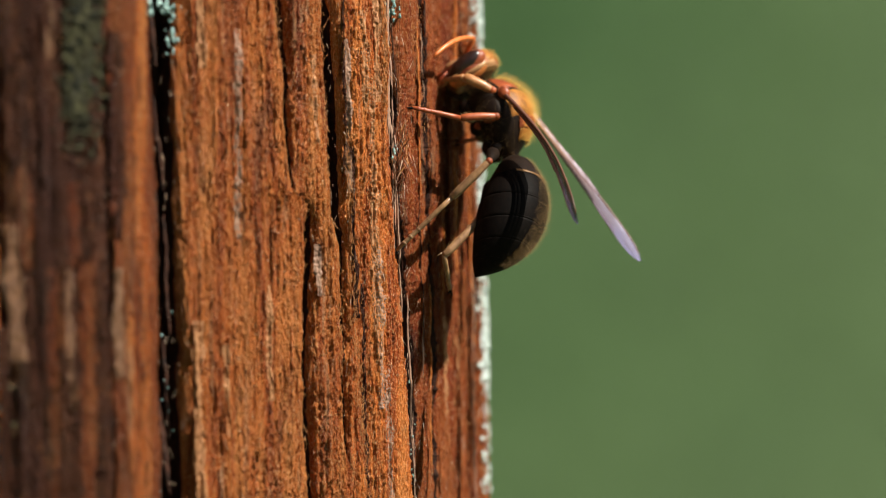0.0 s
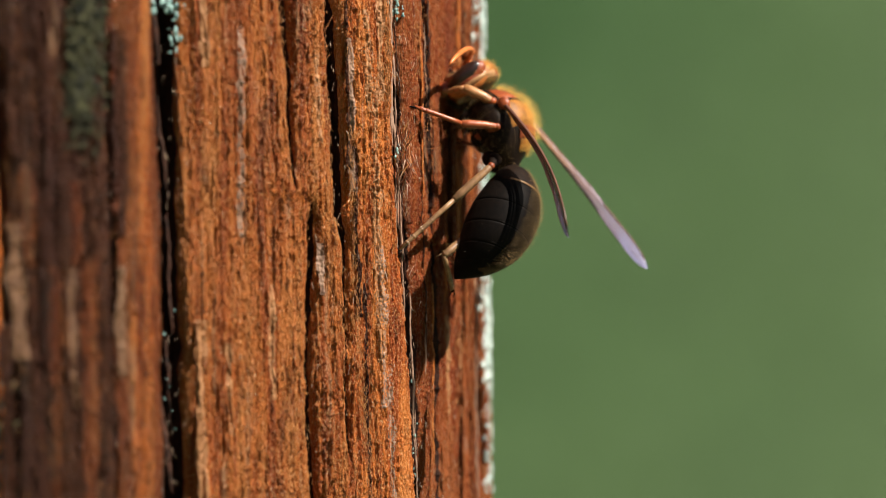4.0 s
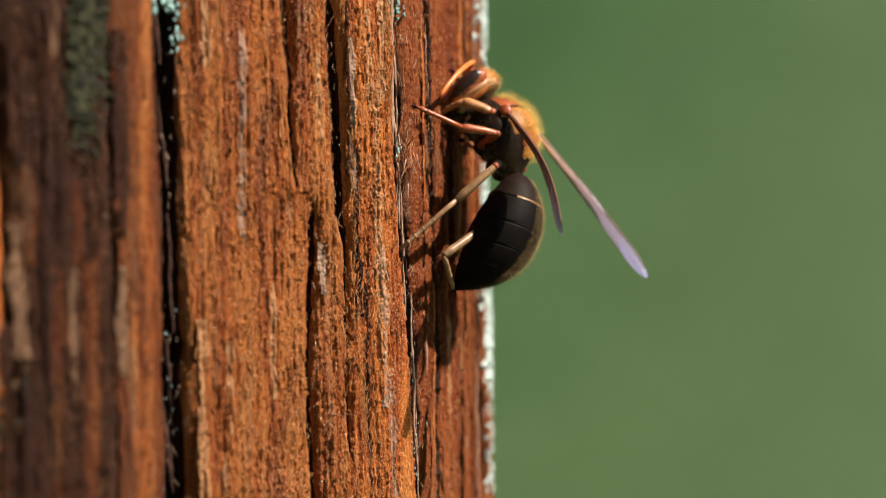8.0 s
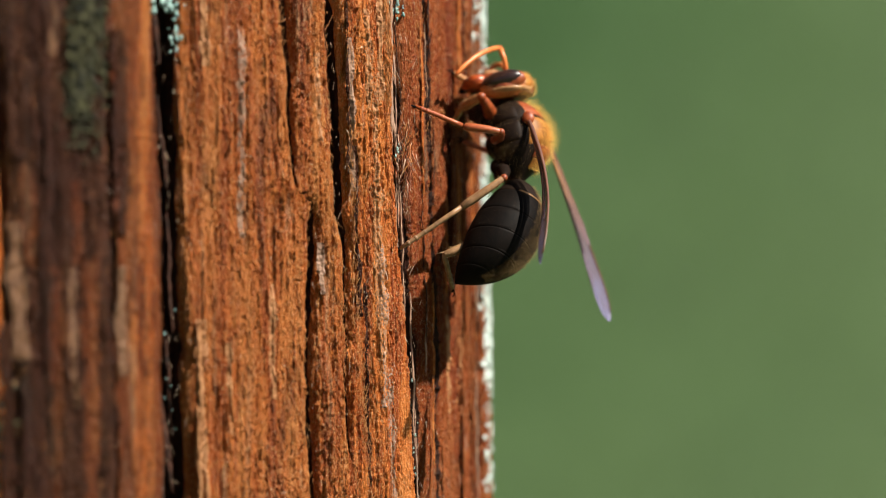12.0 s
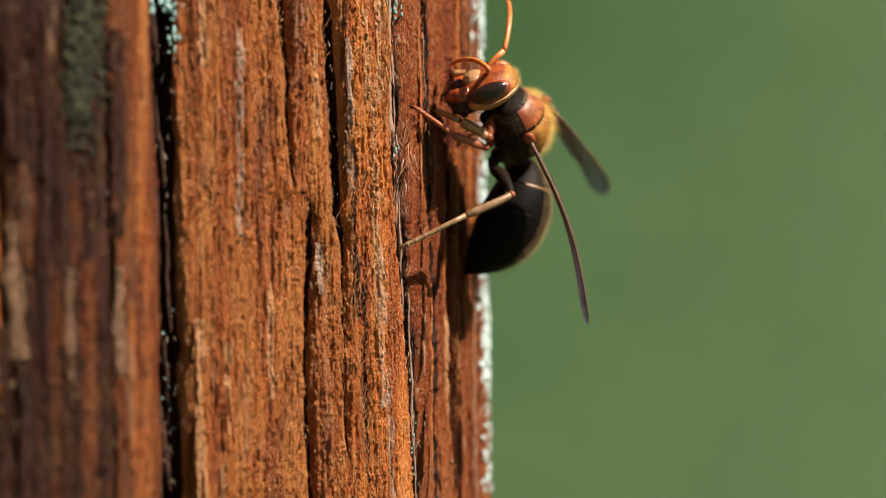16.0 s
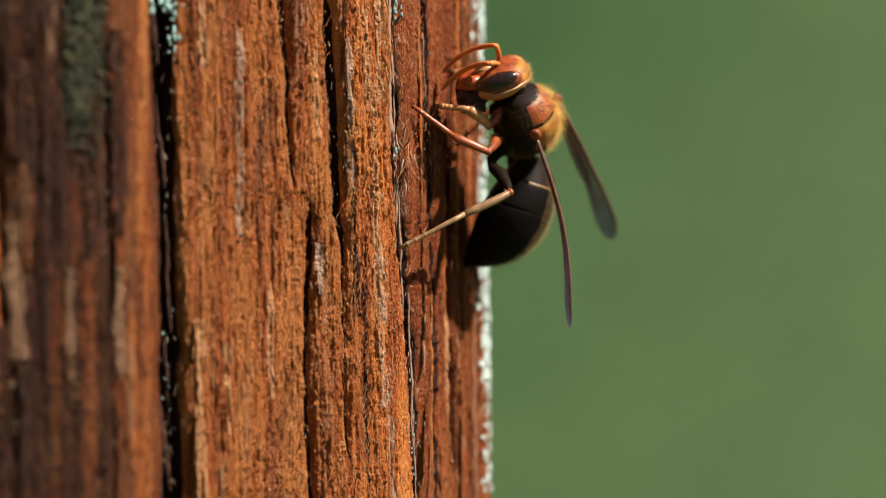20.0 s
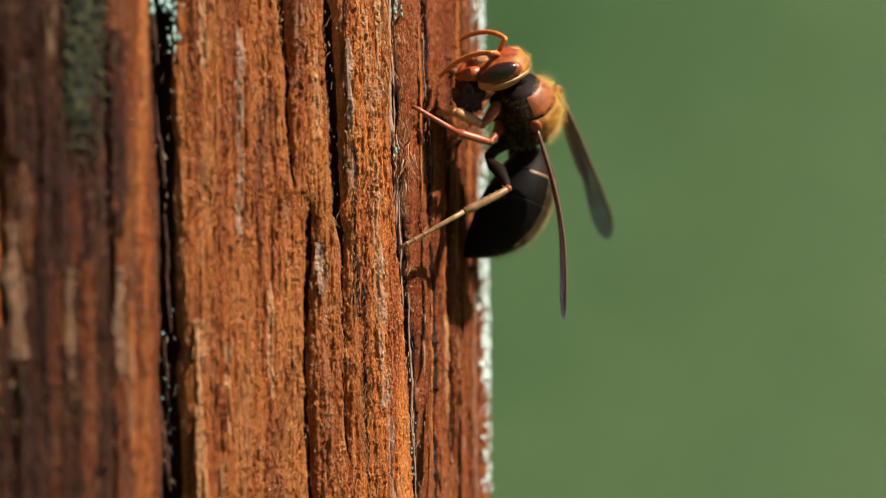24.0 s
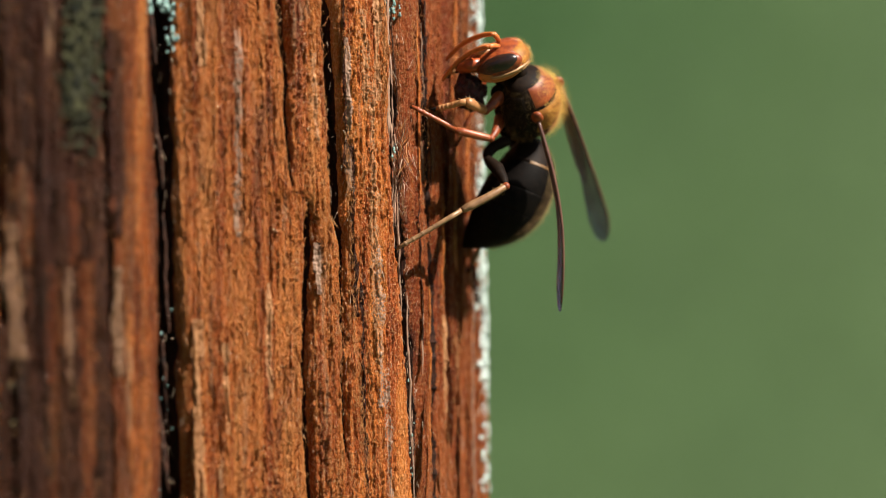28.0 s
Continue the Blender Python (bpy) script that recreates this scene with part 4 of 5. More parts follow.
def build_wing(sgn):
    """Folded fore wing along -x with the hind wing under it; the blade lies in x and z."""
    def blade(length, widths, bend, fold, out=0):
        n, m = 40, 8
        bm = bmesh.new()
        rows = []
        for i in range(n + 1):
            s = i / n
            w = float(np.interp(s, [p[0] for p in widths], [p[1] for p in widths]))
            cz = bend * math.sin(math.pi * s) * (1 - 0.3 * s)
            rows.append([(-length * s, sgn * out * math.sin(math.pi * s) + fold * w * math.sin(math.pi * j / m) * 0.5 + 0.6 * math.sin(j * 2.4 + s * 30), cz + w * (j / m - 0.5)) for j in range(m + 1)])
        for side in (0.35, -0.35):
            vs = [[bm.verts.new((x * U, (y * sgn + side) * U, z * U)) for x, y, z in r] for r in rows]
            for a, b in zip(vs, vs[1:]):
                for j in range(m):
                    bm.faces.new((a[j], a[j + 1], b[j + 1], b[j]))
        bmesh.ops.recalc_face_normals(bm, faces=bm.faces)
        return bm

    L = WING_LONG
    fore_w = [(0, 7), (0.06, 10), (0.2, 15), (0.45, 21), (0.68, 32), (0.85, 38), (0.94, 30), (0.985, 16), (1, 5)]
    bow, out = (4, -20) if sgn > 0 else (6, 0)
    fw = part("fore_wing", blade(L, fore_w, bow, 0.5 if sgn > 0 else 0.16, out), WING, hornet, "smoky brown folded wing, violet sheen painted towards the tip")
    edge = []
    for i in range(24):
        s = i / 24
        w = float(np.interp(s, [p[0] for p in fore_w], [p[1] for p in fore_w]))
        edge.append((-L * s, out * math.sin(math.pi * s), bow * math.sin(math.pi * s) * (1 - 0.3 * s) + w * 0.5, 3.8 - 2.5 * s))
    part("leading_vein", bm_tube(edge, 8), VEIN, fw, "red-brown vein along the front edge")
    for off, s0, s1 in ((0.22, 0.05, 0.7), (-0.08, 0.1, 0.9), (-0.3, 0.12, 0.8)):
        pts = []
        for i in range(14):
            s = s0 + (s1 - s0) * i / 13
            w = float(np.interp(s, [p[0] for p in fore_w], [p[1] for p in fore_w]))
            pts.append((-L * s, out * math.sin(math.pi * s) + sgn * 0.5 * w * 0.5 * math.sin(math.pi * (off + 0.5)), bow * math.sin(math.pi * s) * (1 - 0.3 * s) + w * off, 1.5 - 0.7 * i / 13))
        part("vein", bm_tube(pts, 6), VEIN, fw)
    hind_w = [(0, 6), (0.2, 11), (0.5, 17), (0.8, 18), (0.95, 10), (1, 4)]
    hw = part("hind_wing", blade(L * 0.56, hind_w, 0, 0.3, out * 0.6), WING, fw, "shorter hind wing under the fore wing",
              Matrix.Translation((-12 * U, sgn * -4 * U, -5 * U)) @ pose(0, 0, 0, 0, 1.5 if sgn < 0 else -1.5, sgn * 3))
    return fw


def build_leg(key, thick):
    """Femur, tibia and tarsus, each from its near end along +x. Lengths in units U."""
    kind = key[0]
    Lf, Lt, La = leg_long(key)
    fmat = CHITIN_DARK if kind == "hind" else CHITIN_ORANGE
    tmat, amat = (LEG_RED, LEG_RED) if kind == "mid" else (LEG_CREAM, LEG_CREAM) if kind == "front" else (LEG_TAN, LEG_TAN)
    fat = thick * (1.25 if kind == "hind" else 1.0)
    f = part("femur", bm_tube([(0, 0, 0, 5 * fat), (Lf * 0.12, 0, 0, 8 * fat), (Lf * 0.4, 0, 5, 10 * fat), (Lf * 0.8, 0, 3, 6.6 * fat), (Lf * 0.97, 0, 0, 5.2 * thick), (Lf + 2, 0, 0, 3 * thick)], 14), fmat, hornet)
    if key == ("hind", 1):
        part("trochanter", bm_tube([(3, 0, 0, 8), (-12, 0, 6, 10), (-24, 0, 22, 11), (-27, 0, 42, 11), (-24, 0, 56, 8)], 14), CHITIN_DARK, f)
    part("knee", bm_ball(Lf - 1, 0, 0, 7.5 * thick, 6.8 * thick, 6.8 * thick), CHITIN_ORANGE, f)
    t = part("tibia", bm_tube([(-2, 0, 0, 4 * thick), (4, 0, 0, 6 * thick), (Lt * 0.35, 0, 1.5, 7 * thick), (Lt * 0.8, 0, 1, 7.6 * thick), (Lt * 0.98, 0, 0, 6.5 * thick), (Lt + 2, 0, 0, 3 * thick)], 14), tmat, hornet)
    part("spur", bm_tube([(Lt * 0.95, 0, -4, 1.8), (Lt + 12, 0, -9, 0.5)], 6), tmat, t)
    hair_part(t, bm_hairs([(0, 0, 0, 6 * thick, 6 * thick), (Lt, 0, 0, 7 * thick, 7 * thick)], 3, Lt, 0, 360, 90, 8, 0.35, 21, 0.8), HAIR_BROWN, "fine bristles")
    a = part("tarsus", bm_tube([(0, 0, 0, 4.6 * thick), (La * 0.2, 0, 0, 4.8 * thick), (La * 0.5, 0, 0.6, 4.2 * thick), (La * 0.8, 0, 0, 4 * thick), (La, 0, 0, 3.4 * thick)], 10), amat, hornet)
    for k, s in enumerate((0.42, 0.6, 0.74, 0.86)):
        part("joint", bm_ball(La * s, 0, 0.3, 4.5, 5.0 * thick, 5.0 * thick, (0, 0, 0), 2), amat, a)
    for sgn in (1, -1):
        part("claw", bm_tube([(La - 2, sgn * 2, 0, 2.4), (La + 7, sgn * 5, 1, 1.6), (La + 13, sgn * 6, -5, 0.5)], 8), CHITIN_BLACK, a)
    return f, t, a


def leg_long(key):
    return LEG_LONG["far_hind" if key == ("hind", -1) else key[0]]


LEG_LONG = {"far_hind": (92, 92, 80), "front": (62, 56, 60), "mid": (74, 66, 92), "hind": (92, 92, 136)}
HIP = {("front", 1): Vector((52, 16, -44)), ("mid", 1): Vector((6, 22, -52)), ("hind", 1): Vector((-46, 20, -46)),
       ("front", -1): Vector((52, -16, -44)), ("mid", -1): Vector((6, -22, -52)), ("hind", -1): Vector((-46, -20, -46))}

build_thorax()
abdomen = build_abdomen()
head = build_head()
HEAD_SIZE = 0.96
head.scale = (HEAD_SIZE, HEAD_SIZE, HEAD_SIZE)
feelers = {s: build_antenna(s) for s in (1, -1)}
wings = {s: build_wing(s) for s in (1, -1)}
legs = {k: build_leg(k, 1.25 if k[0] == "front" else 1.0) for k in HIP}

pulp_ball = tagged(new("wood_pulp_ball", mesh_object("wood_pulp_ball", bm_ball(0, 0, 0, 33, 30, 28, (0, 0, 0), 5, 0.24), PULP)),
                   "dark wet ball of chewed wood held in the jaws", "wood pulp")


# ======== movement ========
def at(u, v, deep=0.0):
    """World point for picture column u and row v in units U at the plane of focus, deep mm behind that plane."""
    d = deep * 0.001
    k = (0.2789 + d) / 0.2789
    return Vector(((u - 784) * U * k, d, CAM_Z - (v - 441) * U * k))


def track(rows):
    ts = [r[0] for r in rows]
    cols = list(zip(*[r[1:] for r in rows]))

    def value(t):
        return [float(np.interp(t, ts, c)) for c in cols]
    return value


drift = track([(t, a, b) for t, a, b, _ in DRIFT])

# where the near wing springs from the body
WING_BASE = track([(0, 893, 172), (0.5, 887, 172), (1, 890, 184), (1.5, 887, 182), (2, 887, 191), (2.5, 885, 185), (3, 891, 176), (3.5, 893, 190),
                   (5.5, 893, 191), (6, 893, 188), (6.5, 903, 194), (7, 899, 193), (7.5, 896, 196), (8, 897, 204), (8.5, 902, 217), (9, 890, 210),
                   (9.5, 897, 216), (10, 913, 231), (10.5, 925, 222), (11, 926, 221), (11.5, 933, 221), (12, 934, 217), (12.5, 936, 214),
                   (14.5, 917, 208), (15, 931, 216), (15.5, 959, 272), (16, 936, 250), (16.5, 941, 251), (17, 947, 256), (17.5, 948, 256), (18, 945, 247),
                   (18.5, 947, 247), (19, 948, 247), (20, 947, 244), (20.5, 950, 244), (21, 948, 242), (21.5, 945, 233), (23.5, 945, 230), (24, 948, 228),
                   (24.5, 948, 225), (25, 948, 225), (25.5, 950, 221), (26, 950, 224), (26.5, 950, 221), (27, 945, 211), (27.5, 952, 219), (28, 950, 213)])
# attitude: forward tipped away from the eye, turn about the body's length, lean to the trunk
ATTITUDE = track([(0, 22, 5, 29), (3.5, 22, 5, 29), (5.5, 22, 5, 31), (9.5, 22, 5, 31), (10, 22, 5, 20), (11, 22, 5, 13), (12.5, 22, 5, 11),
                  (14.5, 24, 5, 17), (15, 24, 5, 13), (15.5, -38, 18, 14), (16, -42, 18, 18), (17, -42, 20, 15), (18, -42, 20, 13), (28, -42, 20, 13)])
TAIL_AT = track([(0, 843, 489), (0.5, 828, 484), (1, 796, 494), (1.5, 786, 488), (2, 796, 496), (2.5, 788, 490), (3, 797, 494), (3.5, 803, 490),
                 (5.5, 818, 499), (6, 814, 500), (7, 796, 499), (8, 806, 513), (8.5, 805, 524), (9, 808, 521), (10, 812, 536), (10.5, 803, 516),
                 (11, 800, 515), (12, 808, 501), (12.5, 800, 499), (14.5, 833, 515), (15, 828, 520), (15.5, 814, 507), (16, 824, 487), (17, 815, 487),
                 (18, 818, 478), (19, 818, 484), (20, 824, 471), (21, 821, 468), (23.5, 820, 463), (25, 814, 462), (26, 811, 453), (27, 813, 459), (28, 810, 455)])
TIP_FAR = track([(0, 1132, 463), (0.5, 1129, 474), (1, 1121, 487), (1.5, 1121, 497), (2, 1113, 497), (2.5, 1119, 490), (3, 1137, 481), (3.5, 1146, 475),
                 (5.5, 1143, 481), (6, 1150, 481), (6.5, 1144, 500), (7, 1149, 490), (8, 1151, 500), (8.5, 1138, 530), (9, 1158, 495), (9.5, 1154, 513),
                 (10, 1120, 565), (11, 1108, 565), (11.5, 1092, 572), (12, 1080, 574), (12.5, 1080, 572), (14.5, 1158, 522), (15, 1145, 532),
                 (15.2, 1098, 487), (15.5, 1100, 404), (16, 1072, 345), (16.5, 1082, 366), (17, 1088, 376), (17.5, 1078, 371), (18, 1093, 384),
                 (18.5, 1089, 400), (19, 1077, 412), (20, 1084, 424), (21, 1075, 427), (21.5, 1080, 418), (24, 1076, 423), (25, 1070, 416),
                 (25.5, 1077, 416), (26, 1070, 422), (26.5, 1070, 431), (27, 1079, 425), (28, 1069, 428)])
TIP_NEAR = track([(0, 1023, 396), (0.5, 1006, 382), (1, 1000, 412), (1.5, 980, 385), (2, 988, 422), (2.5, 984, 405), (3, 1002, 376), (3.5, 1006, 420),
                  (5.5, 1008, 417), (6, 1004, 402), (6.5, 993, 417), (7, 1006, 403), (8, 996, 415), (8.5, 989, 438), (9, 1009, 412), (10, 976, 466),
                  (10.5, 973, 452), (11, 971, 454), (12, 957, 466), (12.5, 962, 470), (14.5, 998, 395), (15, 1006, 434), (15.5, 1100, 584), (16, 1047, 592),
                  (16.5, 1032, 592), (17, 1027, 594), (17.5, 1018, 594), (18, 1023, 584), (19, 1011, 586), (20, 1010, 582), (20.5, 1001, 584),
                  (21, 1000, 584), (21.5, 1004, 572), (23.5, 1003, 569), (24, 999, 569), (25, 1003, 566), (25.5, 1008, 560), (26, 1000, 564), (27, 1008, 551), (28, 992, 554)])
KNEE_MID = track([(0, 879, 206), (0.5, 873, 206), (1, 876, 218), (1.5, 873, 216), (2, 874, 226), (2.5, 873, 221), (3, 880, 209), (3.5, 880, 224), (5.5, 879, 225),
                  (6.5, 884, 228), (8, 880, 237), (8.5, 879, 247), (9, 874, 240), (10, 878, 250), (10.5, 882, 241), (12, 887, 234), (14.5, 884, 228), (15, 884, 234),
                  (15.5, 870, 272), (16, 860, 262), (18, 863, 271), (19, 863, 270), (21, 865, 268), (24, 868, 252), (25, 866, 252), (28, 869, 246)])
KNEE_HIND = track([(0, 866, 286), (0.5, 858, 286), (1, 861, 295), (1.5, 853, 290), (2, 860, 301), (2.5, 855, 294), (3, 864, 283), (3.5, 868, 294), (5.5, 873, 294),
                   (6, 870, 289), (7, 874, 289), (8, 877, 294), (8.5, 882, 300), (9, 874, 297), (10, 888, 308), (11, 890, 312), (12, 892, 315), (14.5, 882, 305),
                   (15, 888, 314), (15.5, 911, 364), (16, 906, 345), (17, 908, 348), (18, 905, 342), (20, 903, 341), (21, 903, 340), (21.5, 902, 335), (25, 899, 334), (28, 896, 330)])
# hinge of the abdomen behind the thorax: along the body, and up
WAIST_AT = track([(0, -76, -17), (15, -76, -17), (15.5, -76, -4), (28, -76, -4)])
# head on its neck: turned to its left, raised, tipped to its left
HEAD_TURN = track([(0, 12, -4, 0), (9.5, 12, -4, 0), (10, 12, 4, 0), (12.5, 12, 6, 0), (14.5, 12, 2, 0), (15, 12, 2, 0), (15.5, -14, -12, 9), (16, -14, -12, 10), (17, -19, -14, 12), (28, -19, -14, 12)])
neck_at = track(NECK_AT)
# feelers: bend and tip, from the root of the near wing, in units U to the right and down
FEELER_NEAR = track([(0, -54, -103, -125, -71), (1, -46, -109, -120, -69), (2, -60, -105, -106, -88), (3, -56, -104, -102, -84), (6, -58, -93, -90, -58),
                     (7, -61, -95, -115, -48), (8, -59, -94, -119, -32), (9, -64, -112, -100, -110), (10, -59, -107, -124, -50), (11, -55, -115, -126, -61),
                     (12, -49, -132, -129, -82), (12.5, -48, -132, -129, -86), (14.5, -29, -128, -61, -197), (15, -33, -136, -49, -216), (15.5, -69, -142, -170, -112),
                     (16, -72, -128, -142, -133), (16.5, -71, -123, -190, -113), (17, -70, -128, -167, -112), (18, -61, -132, -177, -105), (20, -81, -131, -166, -83),
                     (21, -65, -136, -142, -85), (24, -76, -134, -171, -89), (25, -74, -139, -158, -89), (26, -84, -130, -187, -94), (27, -77, -126, -173, -93), (28, -85, -130, -167, -69)])
FEELER_FAR = track([(0, -62, -92, -110, -52), (9.5, -62, -90, -110, -42), (12.5, -45, -105, -95, -60), (13.5, -20, -100, -30, -100), (14.5, 4, -98, 28, -118), (15, -8, -110, 10, -143),
                    (15.5, -39, -177, -39, -272), (16, -44, -160, -38, -250), (16.5, -54, -163, -115, -220), (17, -71, -166, -147, -150), (18, -69, -163, -170, -135),
                    (20, -69, -163, -164, -115), (21, -53, -165, -136, -97), (24, -54, -160, -135, -154), (25, -63, -161, -158, -101), (26, -66, -157, -161, -130),
                    (27, -70, -160, -149, -168), (28, -76, -152, -161, -105)])
FLAGELLUM = Vector((118, 0, -53))
# the chewed ball, from the root of the near wing
BALL_AT = track([(0, -82, -26), (15, -82, -28), (15.5, -117, -77), (17, -122, -77), (18, -112, -64), (19, -119, -68), (20, -112, -72), (21, -108, -73),
                 (24, -120, -60), (26, -121, -56), (28, -119, -50)])

# near front leg: knee, ankle and foot, from the root of the near wing
FRONT_LEG = track([(0, -21, -11, -71, -35, -109, -29), (3.5, -21, -11, -71, -35, -109, -29), (8, -26, -5, -77, -24, -118, -5), (9.5, -26, -5, -77, -24, -118, -5),
                   (10, -70, -52, -98, -31, -116, 12), (12.5, -85, -44, -121, -26, -140, 4), (14.5, -69, -59, -108, -53, -146, -40), (15, -69, -59, -108, -53, -146, -40),
                   (15.5, -78, -28, -126, -60, -178, -78), (16, -71, -6, -123, -37, -166, -55), (18, -75, -7, -122, -37, -174, -44), (20, -82, -22, -116, -50, -170, -56),
                   (24, -95, -8, -141, -30, -175, -28), (26, -91, -17, -125, -33, -178, -30), (28, -91, -17, -125, -33, -178, -20)])

FOOT = {("front", 1): at(778, 200, 5.5), ("mid", 1): at(731, 188, 2.0), ("hind", 1): at(704, 441, 0.2),
        ("front", -1): at(800, 130, 8.5), ("mid", -1): at(815, 250, 9.5), ("hind", -1): at(798, 512, 3.6)}
FAR_FOOT = at(838, 470, 14.0)
KNEE_DEEP = 2.4
TIMES = [i * 0.5 for i in range(57)]


def aim(origin, x_axis, z_hint):
    """Pose with its x axis along x_axis and its z axis as near z_hint as can be."""
    x = x_axis.normalized()
    y = z_hint.cross(x).normalized()
    z = x.cross(y)
    m = Matrix((x, y, z)).transposed().to_4x4()
    m.translation = origin
    return m


def body_pose(t):
    tip, roll, lean = (radians(v) for v in ATTITUDE(t))
    base = Matrix(((0, 0, 1), (0, -1, 0), (1, 0, 0)))
    m = Matrix.Rotation(-lean, 3, "Y") @ Matrix.Rotation(-tip, 3, "X") @ Matrix.Rotation(-roll, 3, "Z") @ base
    u, v = WING_BASE(t)
    dx, dy = drift(t)
    m = m.to_4x4()
    deep = BODY_DEEP(t)[0]
    here = at(u - dx, v - dy, deep)
    root = m.to_3x3() @ (Vector((WING_ROOT[1].x, 0, WING_ROOT[1].z)) * U)
    flat = m.to_3x3() @ (WING_ROOT[1] * U)
    m.translation = Vector((here.x - flat.x, deep * 0.001 - root.y, here.z - flat.z))
    return m


BODY_DEEP = track([(0, 7.5), (15, 7.5), (15.5, 6.2), (28, 6.2)])


def reach(start, u, v, t, length, sign):
    """Point over picture place u, v that lies the given length (m) from start; sign +1 behind it, -1 before it."""
    dx, dy = drift(t)
    p = start
    for _ in range(4):
        q = at(u - dx, v - dy, p.y * 1000)
        gap = math.hypot(q.x - start.x, q.z - start.z)
        p = Vector((q.x, start.y + sign * math.sqrt(max(length ** 2 - gap ** 2, 0)), q.z))
    return p


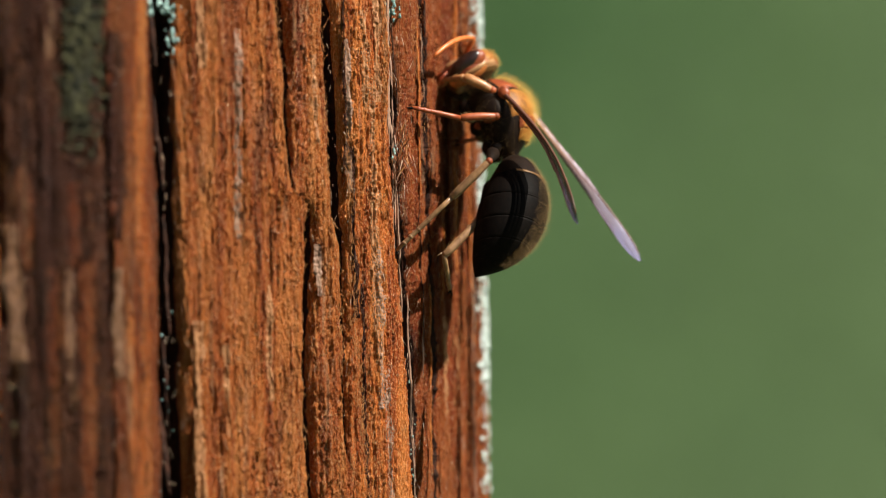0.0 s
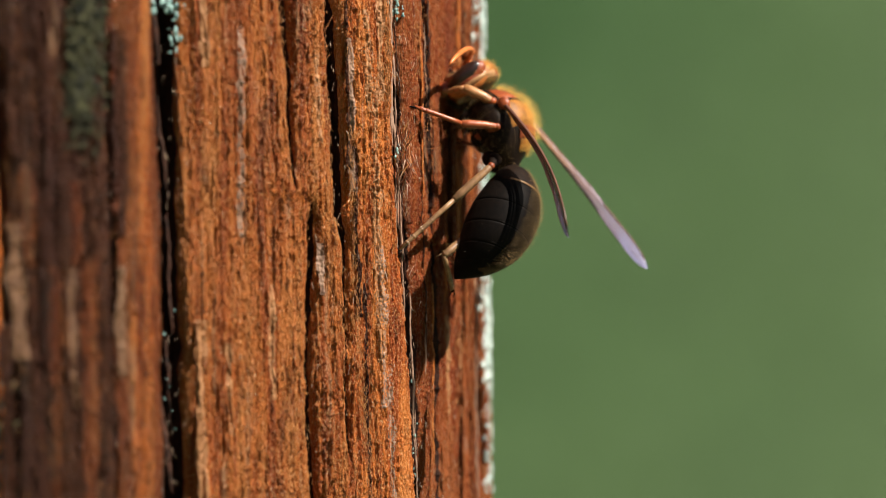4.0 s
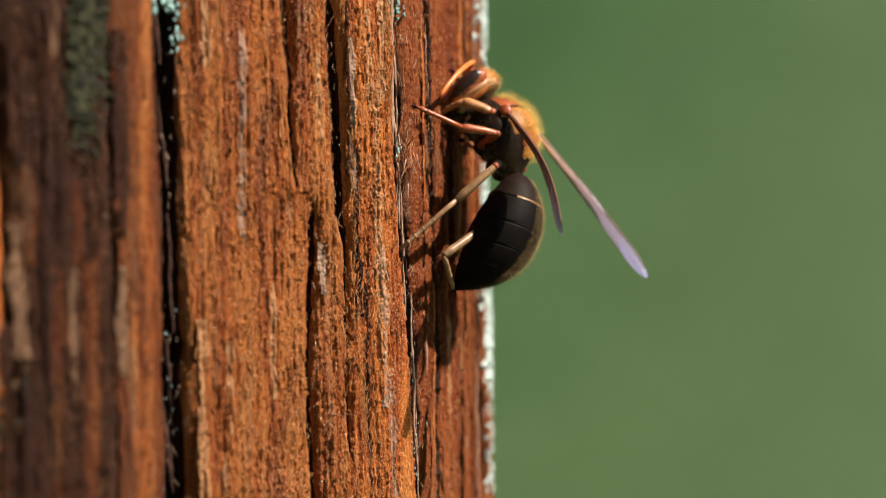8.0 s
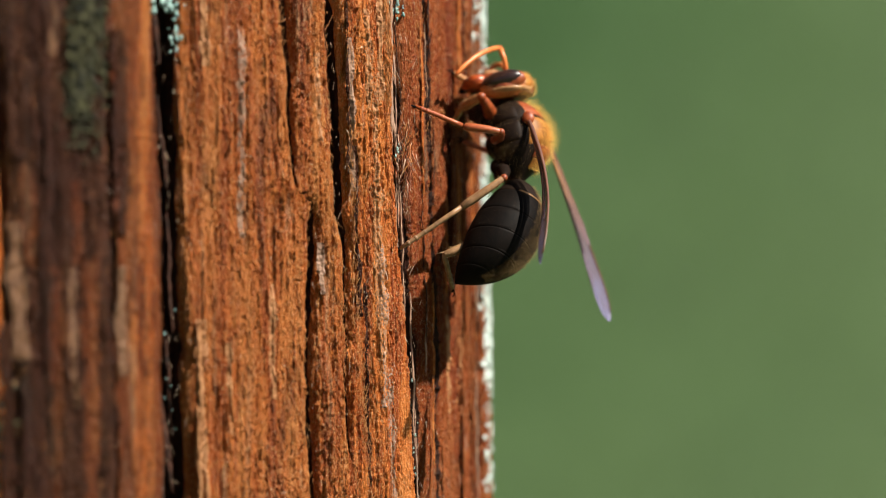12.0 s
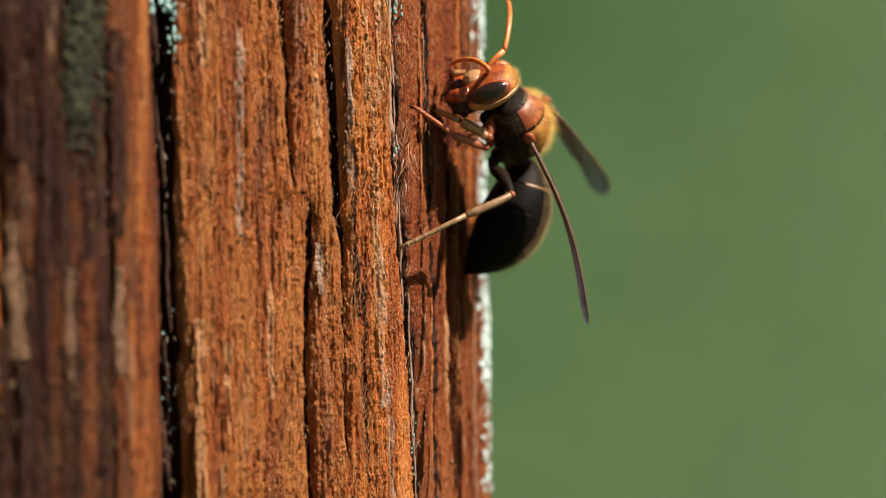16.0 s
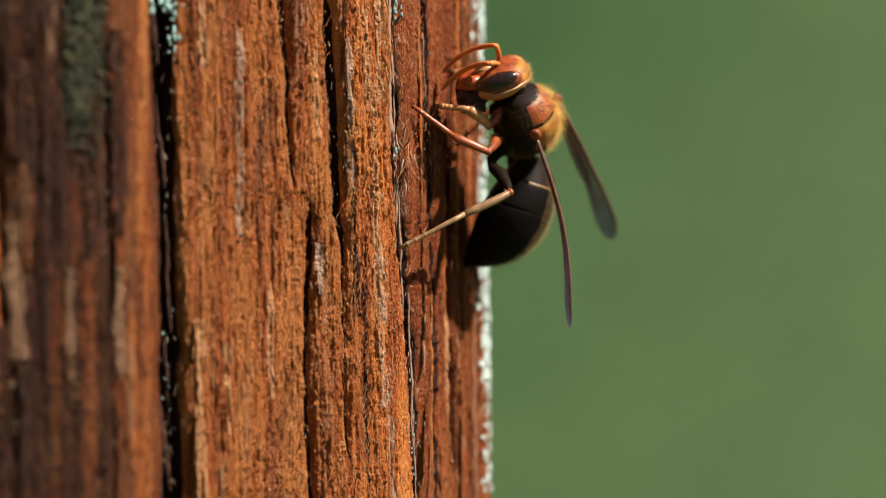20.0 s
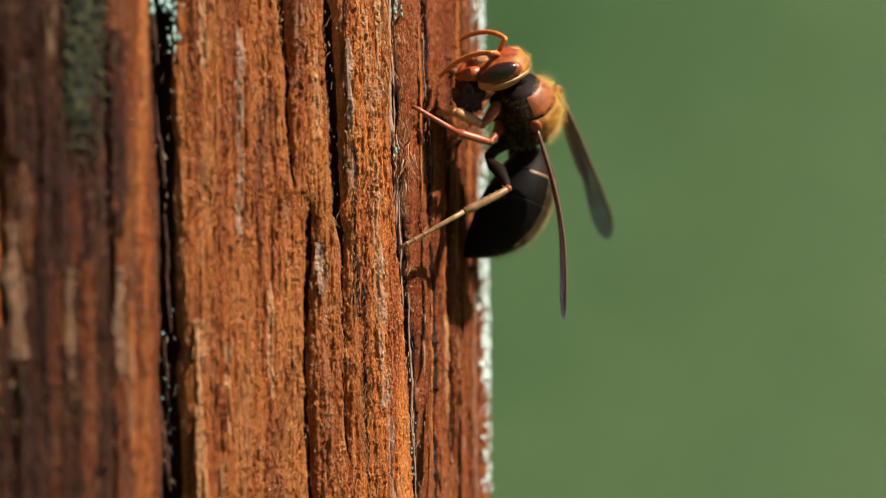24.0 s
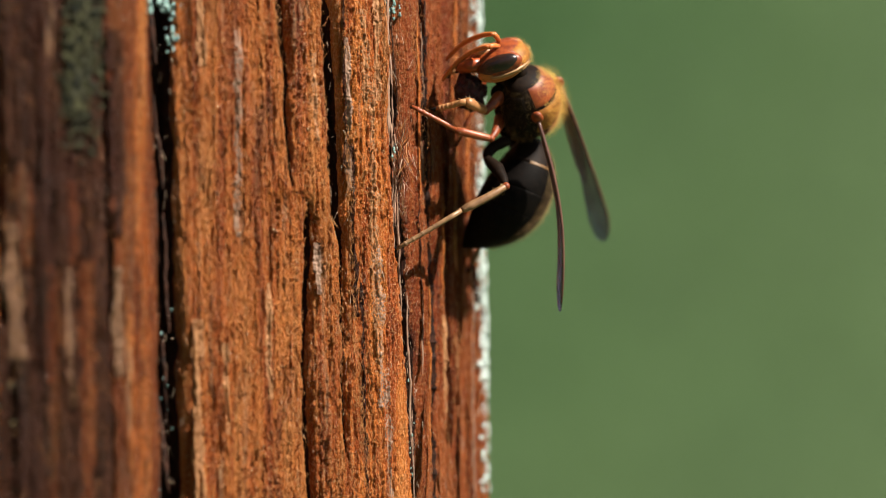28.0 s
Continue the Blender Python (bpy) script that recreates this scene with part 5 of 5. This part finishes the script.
def motions():
    rows = {ob: [] for ob in [hornet, abdomen, head, pulp_ball]}
    for t in TIMES:
        M = body_pose(t)
        inv = M.inverted()
        R = M.to_3x3()
        rows[hornet].append((t, M))

        def keep(ob, world_pose):
            rows.setdefault(ob, []).append((t, inv @ world_pose))

        away = 1 if t > 15.2 else -1
        up = R @ Vector((0, 0, 1))
        # abdomen: from the waist to the place of the tail
        wx, wz = WAIST_AT(t)
        waist = M @ (Vector((wx, 0, wz)) * U)
        tail = reach(waist, *TAIL_AT(t), t, TAIL.length * U, away)
        straight = aim(Vector((0, 0, 0)), TAIL, Vector((0, 0, 1)))
        keep(abdomen, aim(waist, tail - waist, up) @ straight.inverted())
        # wings
        for sgn, tip_at, side in ((1, TIP_NEAR, away), (-1, TIP_FAR, away)):
            r = M @ (WING_ROOT[sgn] * U)
            tip = reach(r, *tip_at(t), t, WING_LONG * U, side)
            keep(wings[sgn], aim(r, r - tip, R @ (Vector((0, 1, 0.35)) if sgn > 0 else Vector((0, -0.3, 1)) if t > 15.2 else Vector((0, -0.9, 0.6)))))
        # head and feelers
        yaw, pitch, tilt = HEAD_TURN(t)
        nx, nz = neck_at(t)
        neck = M @ Matrix.Translation(Vector((nx, 0, nz)) * U) @ pose(0, 0, 0, tilt, -pitch, yaw)
        keep(head, neck)
        for sgn, table in ((1, FEELER_NEAR), (-1, FEELER_FAR)):
            eu, ev, tu, tv = table(t)
            wu, wv = WING_BASE(t)
            sc, fl = feelers[sgn]
            root = neck @ (ANTENNA_ROOT[sgn] * U * HEAD_SIZE)
            near = -1 if sgn > 0 or t > 14.4 else 1
            elbow = reach(root, wu + eu, wv + ev, t, SCAPE * U, near)
            end = reach(elbow, wu + tu, wv + tv, t, FLAGELLUM.length * U, 1 if t > 15.2 else near)
            hint = Vector((0.4, -0.2, 0.9))
            keep(sc, aim(elbow - (elbow - root).normalized() * SCAPE * U, elbow - root, hint))
            keep(fl, aim(elbow, end - elbow, hint) @ aim(Vector((0, 0, 0)), FLAGELLUM, Vector((0, 0, 1))).inverted())
        jaw = neck @ (Vector((40, 6, -68)) * U)
        bu, bv = BALL_AT(t)
        wu, wv = WING_BASE(t)
        dx, dy = drift(t)
        held = neck.copy()
        held.translation = at(wu + bu - dx, wv + bv - dy, jaw.y * 1000 + (0.5 if t > 15.2 else 1.5))
        rows[pulp_ball].append((t, held))
        # legs
        for key, (fe, ti, ta) in legs.items():
            kind, sgn = key
            Lf, Lt, La = (v * U for v in leg_long(key))
            hip = M @ (HIP[key] * U)
            foot = FOOT[key] if not (key == ("hind", -1) and t > 15.2) else FAR_FOOT
            if key == ("mid", 1):
                knee = reach(foot, *KNEE_MID(t), t, (Lt + La) * 0.995, 1)
            elif key == ("front", 1):
                wu, wv = WING_BASE(t)
                dx, dy = drift(t)
                ku, kv, au, av, fu, fv = FRONT_LEG(t)
                knee = at(wu + ku - dx, wv + kv - dy, hip.y * 1000 - (2.0 if t < 15.2 else 1.2))
                bent = reach(knee, wu + au, wv + av, t, Lt, 1 if t < 15.2 else -1)
                foot = reach(bent, wu + fu, wv + fv, t, La, 1)
            elif key == ("hind", -1) and t < 15.2:
                wu, wv = WING_BASE(t)
                knee = reach(reach(foot, 786, 452, t, La, -1), 0.5 * wu + 400, 0.5 * wv + 304, t, Lt, 1)
            elif key == ("hind", 1) and t > 15.2:
                # knee held out before the abdomen, thigh running back to the hip behind it
                ku, kv = KNEE_HIND(t)
                dx, dy = drift(t)
                knee = at(ku - dx, kv - dy, KNEE_DEEP)
                hip = reach(knee, ku - 34, kv - 50, t, Lf, 1)
            elif key == ("hind", 1):
                knee = reach(foot, *KNEE_HIND(t), t, (Lt + La) * 0.995, 1)
            else:
                chord = foot - hip
                d = min(chord.length, (Lf + Lt + La) * 0.97)
                lower = Lt + La
                c = (Lf ** 2 + d ** 2 - lower ** 2) / (2 * Lf * d)
                c = max(-0.97, min(0.97, c))
                axis = chord.normalized()
                side = (R @ Vector((-0.2 if kind == "hind" else 0.5, sgn * 0.5, 0.45)))
                side = (side - axis * side.dot(axis)).normalized()
                knee = hip + (axis * c + side * math.sqrt(1 - c * c)) * Lf
            bend = (R @ Vector((0, sgn * 0.4, 1))).normalized()
            lower = foot - knee
            span = min(lower.length, (Lt + La) * 0.998)
            along = (Lt ** 2 + span ** 2 - La ** 2) / (2 * span)
            off = math.sqrt(max(Lt ** 2 - along ** 2, 0))
            fwd = Vector((0, -1, 0.3))
            fwd = (fwd - lower.normalized() * fwd.dot(lower.normalized())).normalized()
            if kind == "hind" and sgn < 0 and t < 15.2:
                ankle = reach(foot, 786, 452, t, La, -1)
            elif key == ("front", 1):
                ankle = bent
            elif kind == "hind" and sgn > 0 and t > 15.2:
                ankle = knee + lower.normalized() * along + fwd * off
            else:
                ankle = knee + lower * (Lt / (Lt + La)) + (Vector((0, 0, -10 * U)) if kind == "mid" else bend * 3 * U)
            keep(fe, aim(knee - (knee - hip).normalized() * Lf, knee - hip, bend))
            keep(ti, aim(knee, ankle - knee, bend))
            keep(ta, aim(foot - (foot - ankle).normalized() * La, foot - ankle, bend))
    for ob, r in rows.items():
        walk(ob, r)


motions()
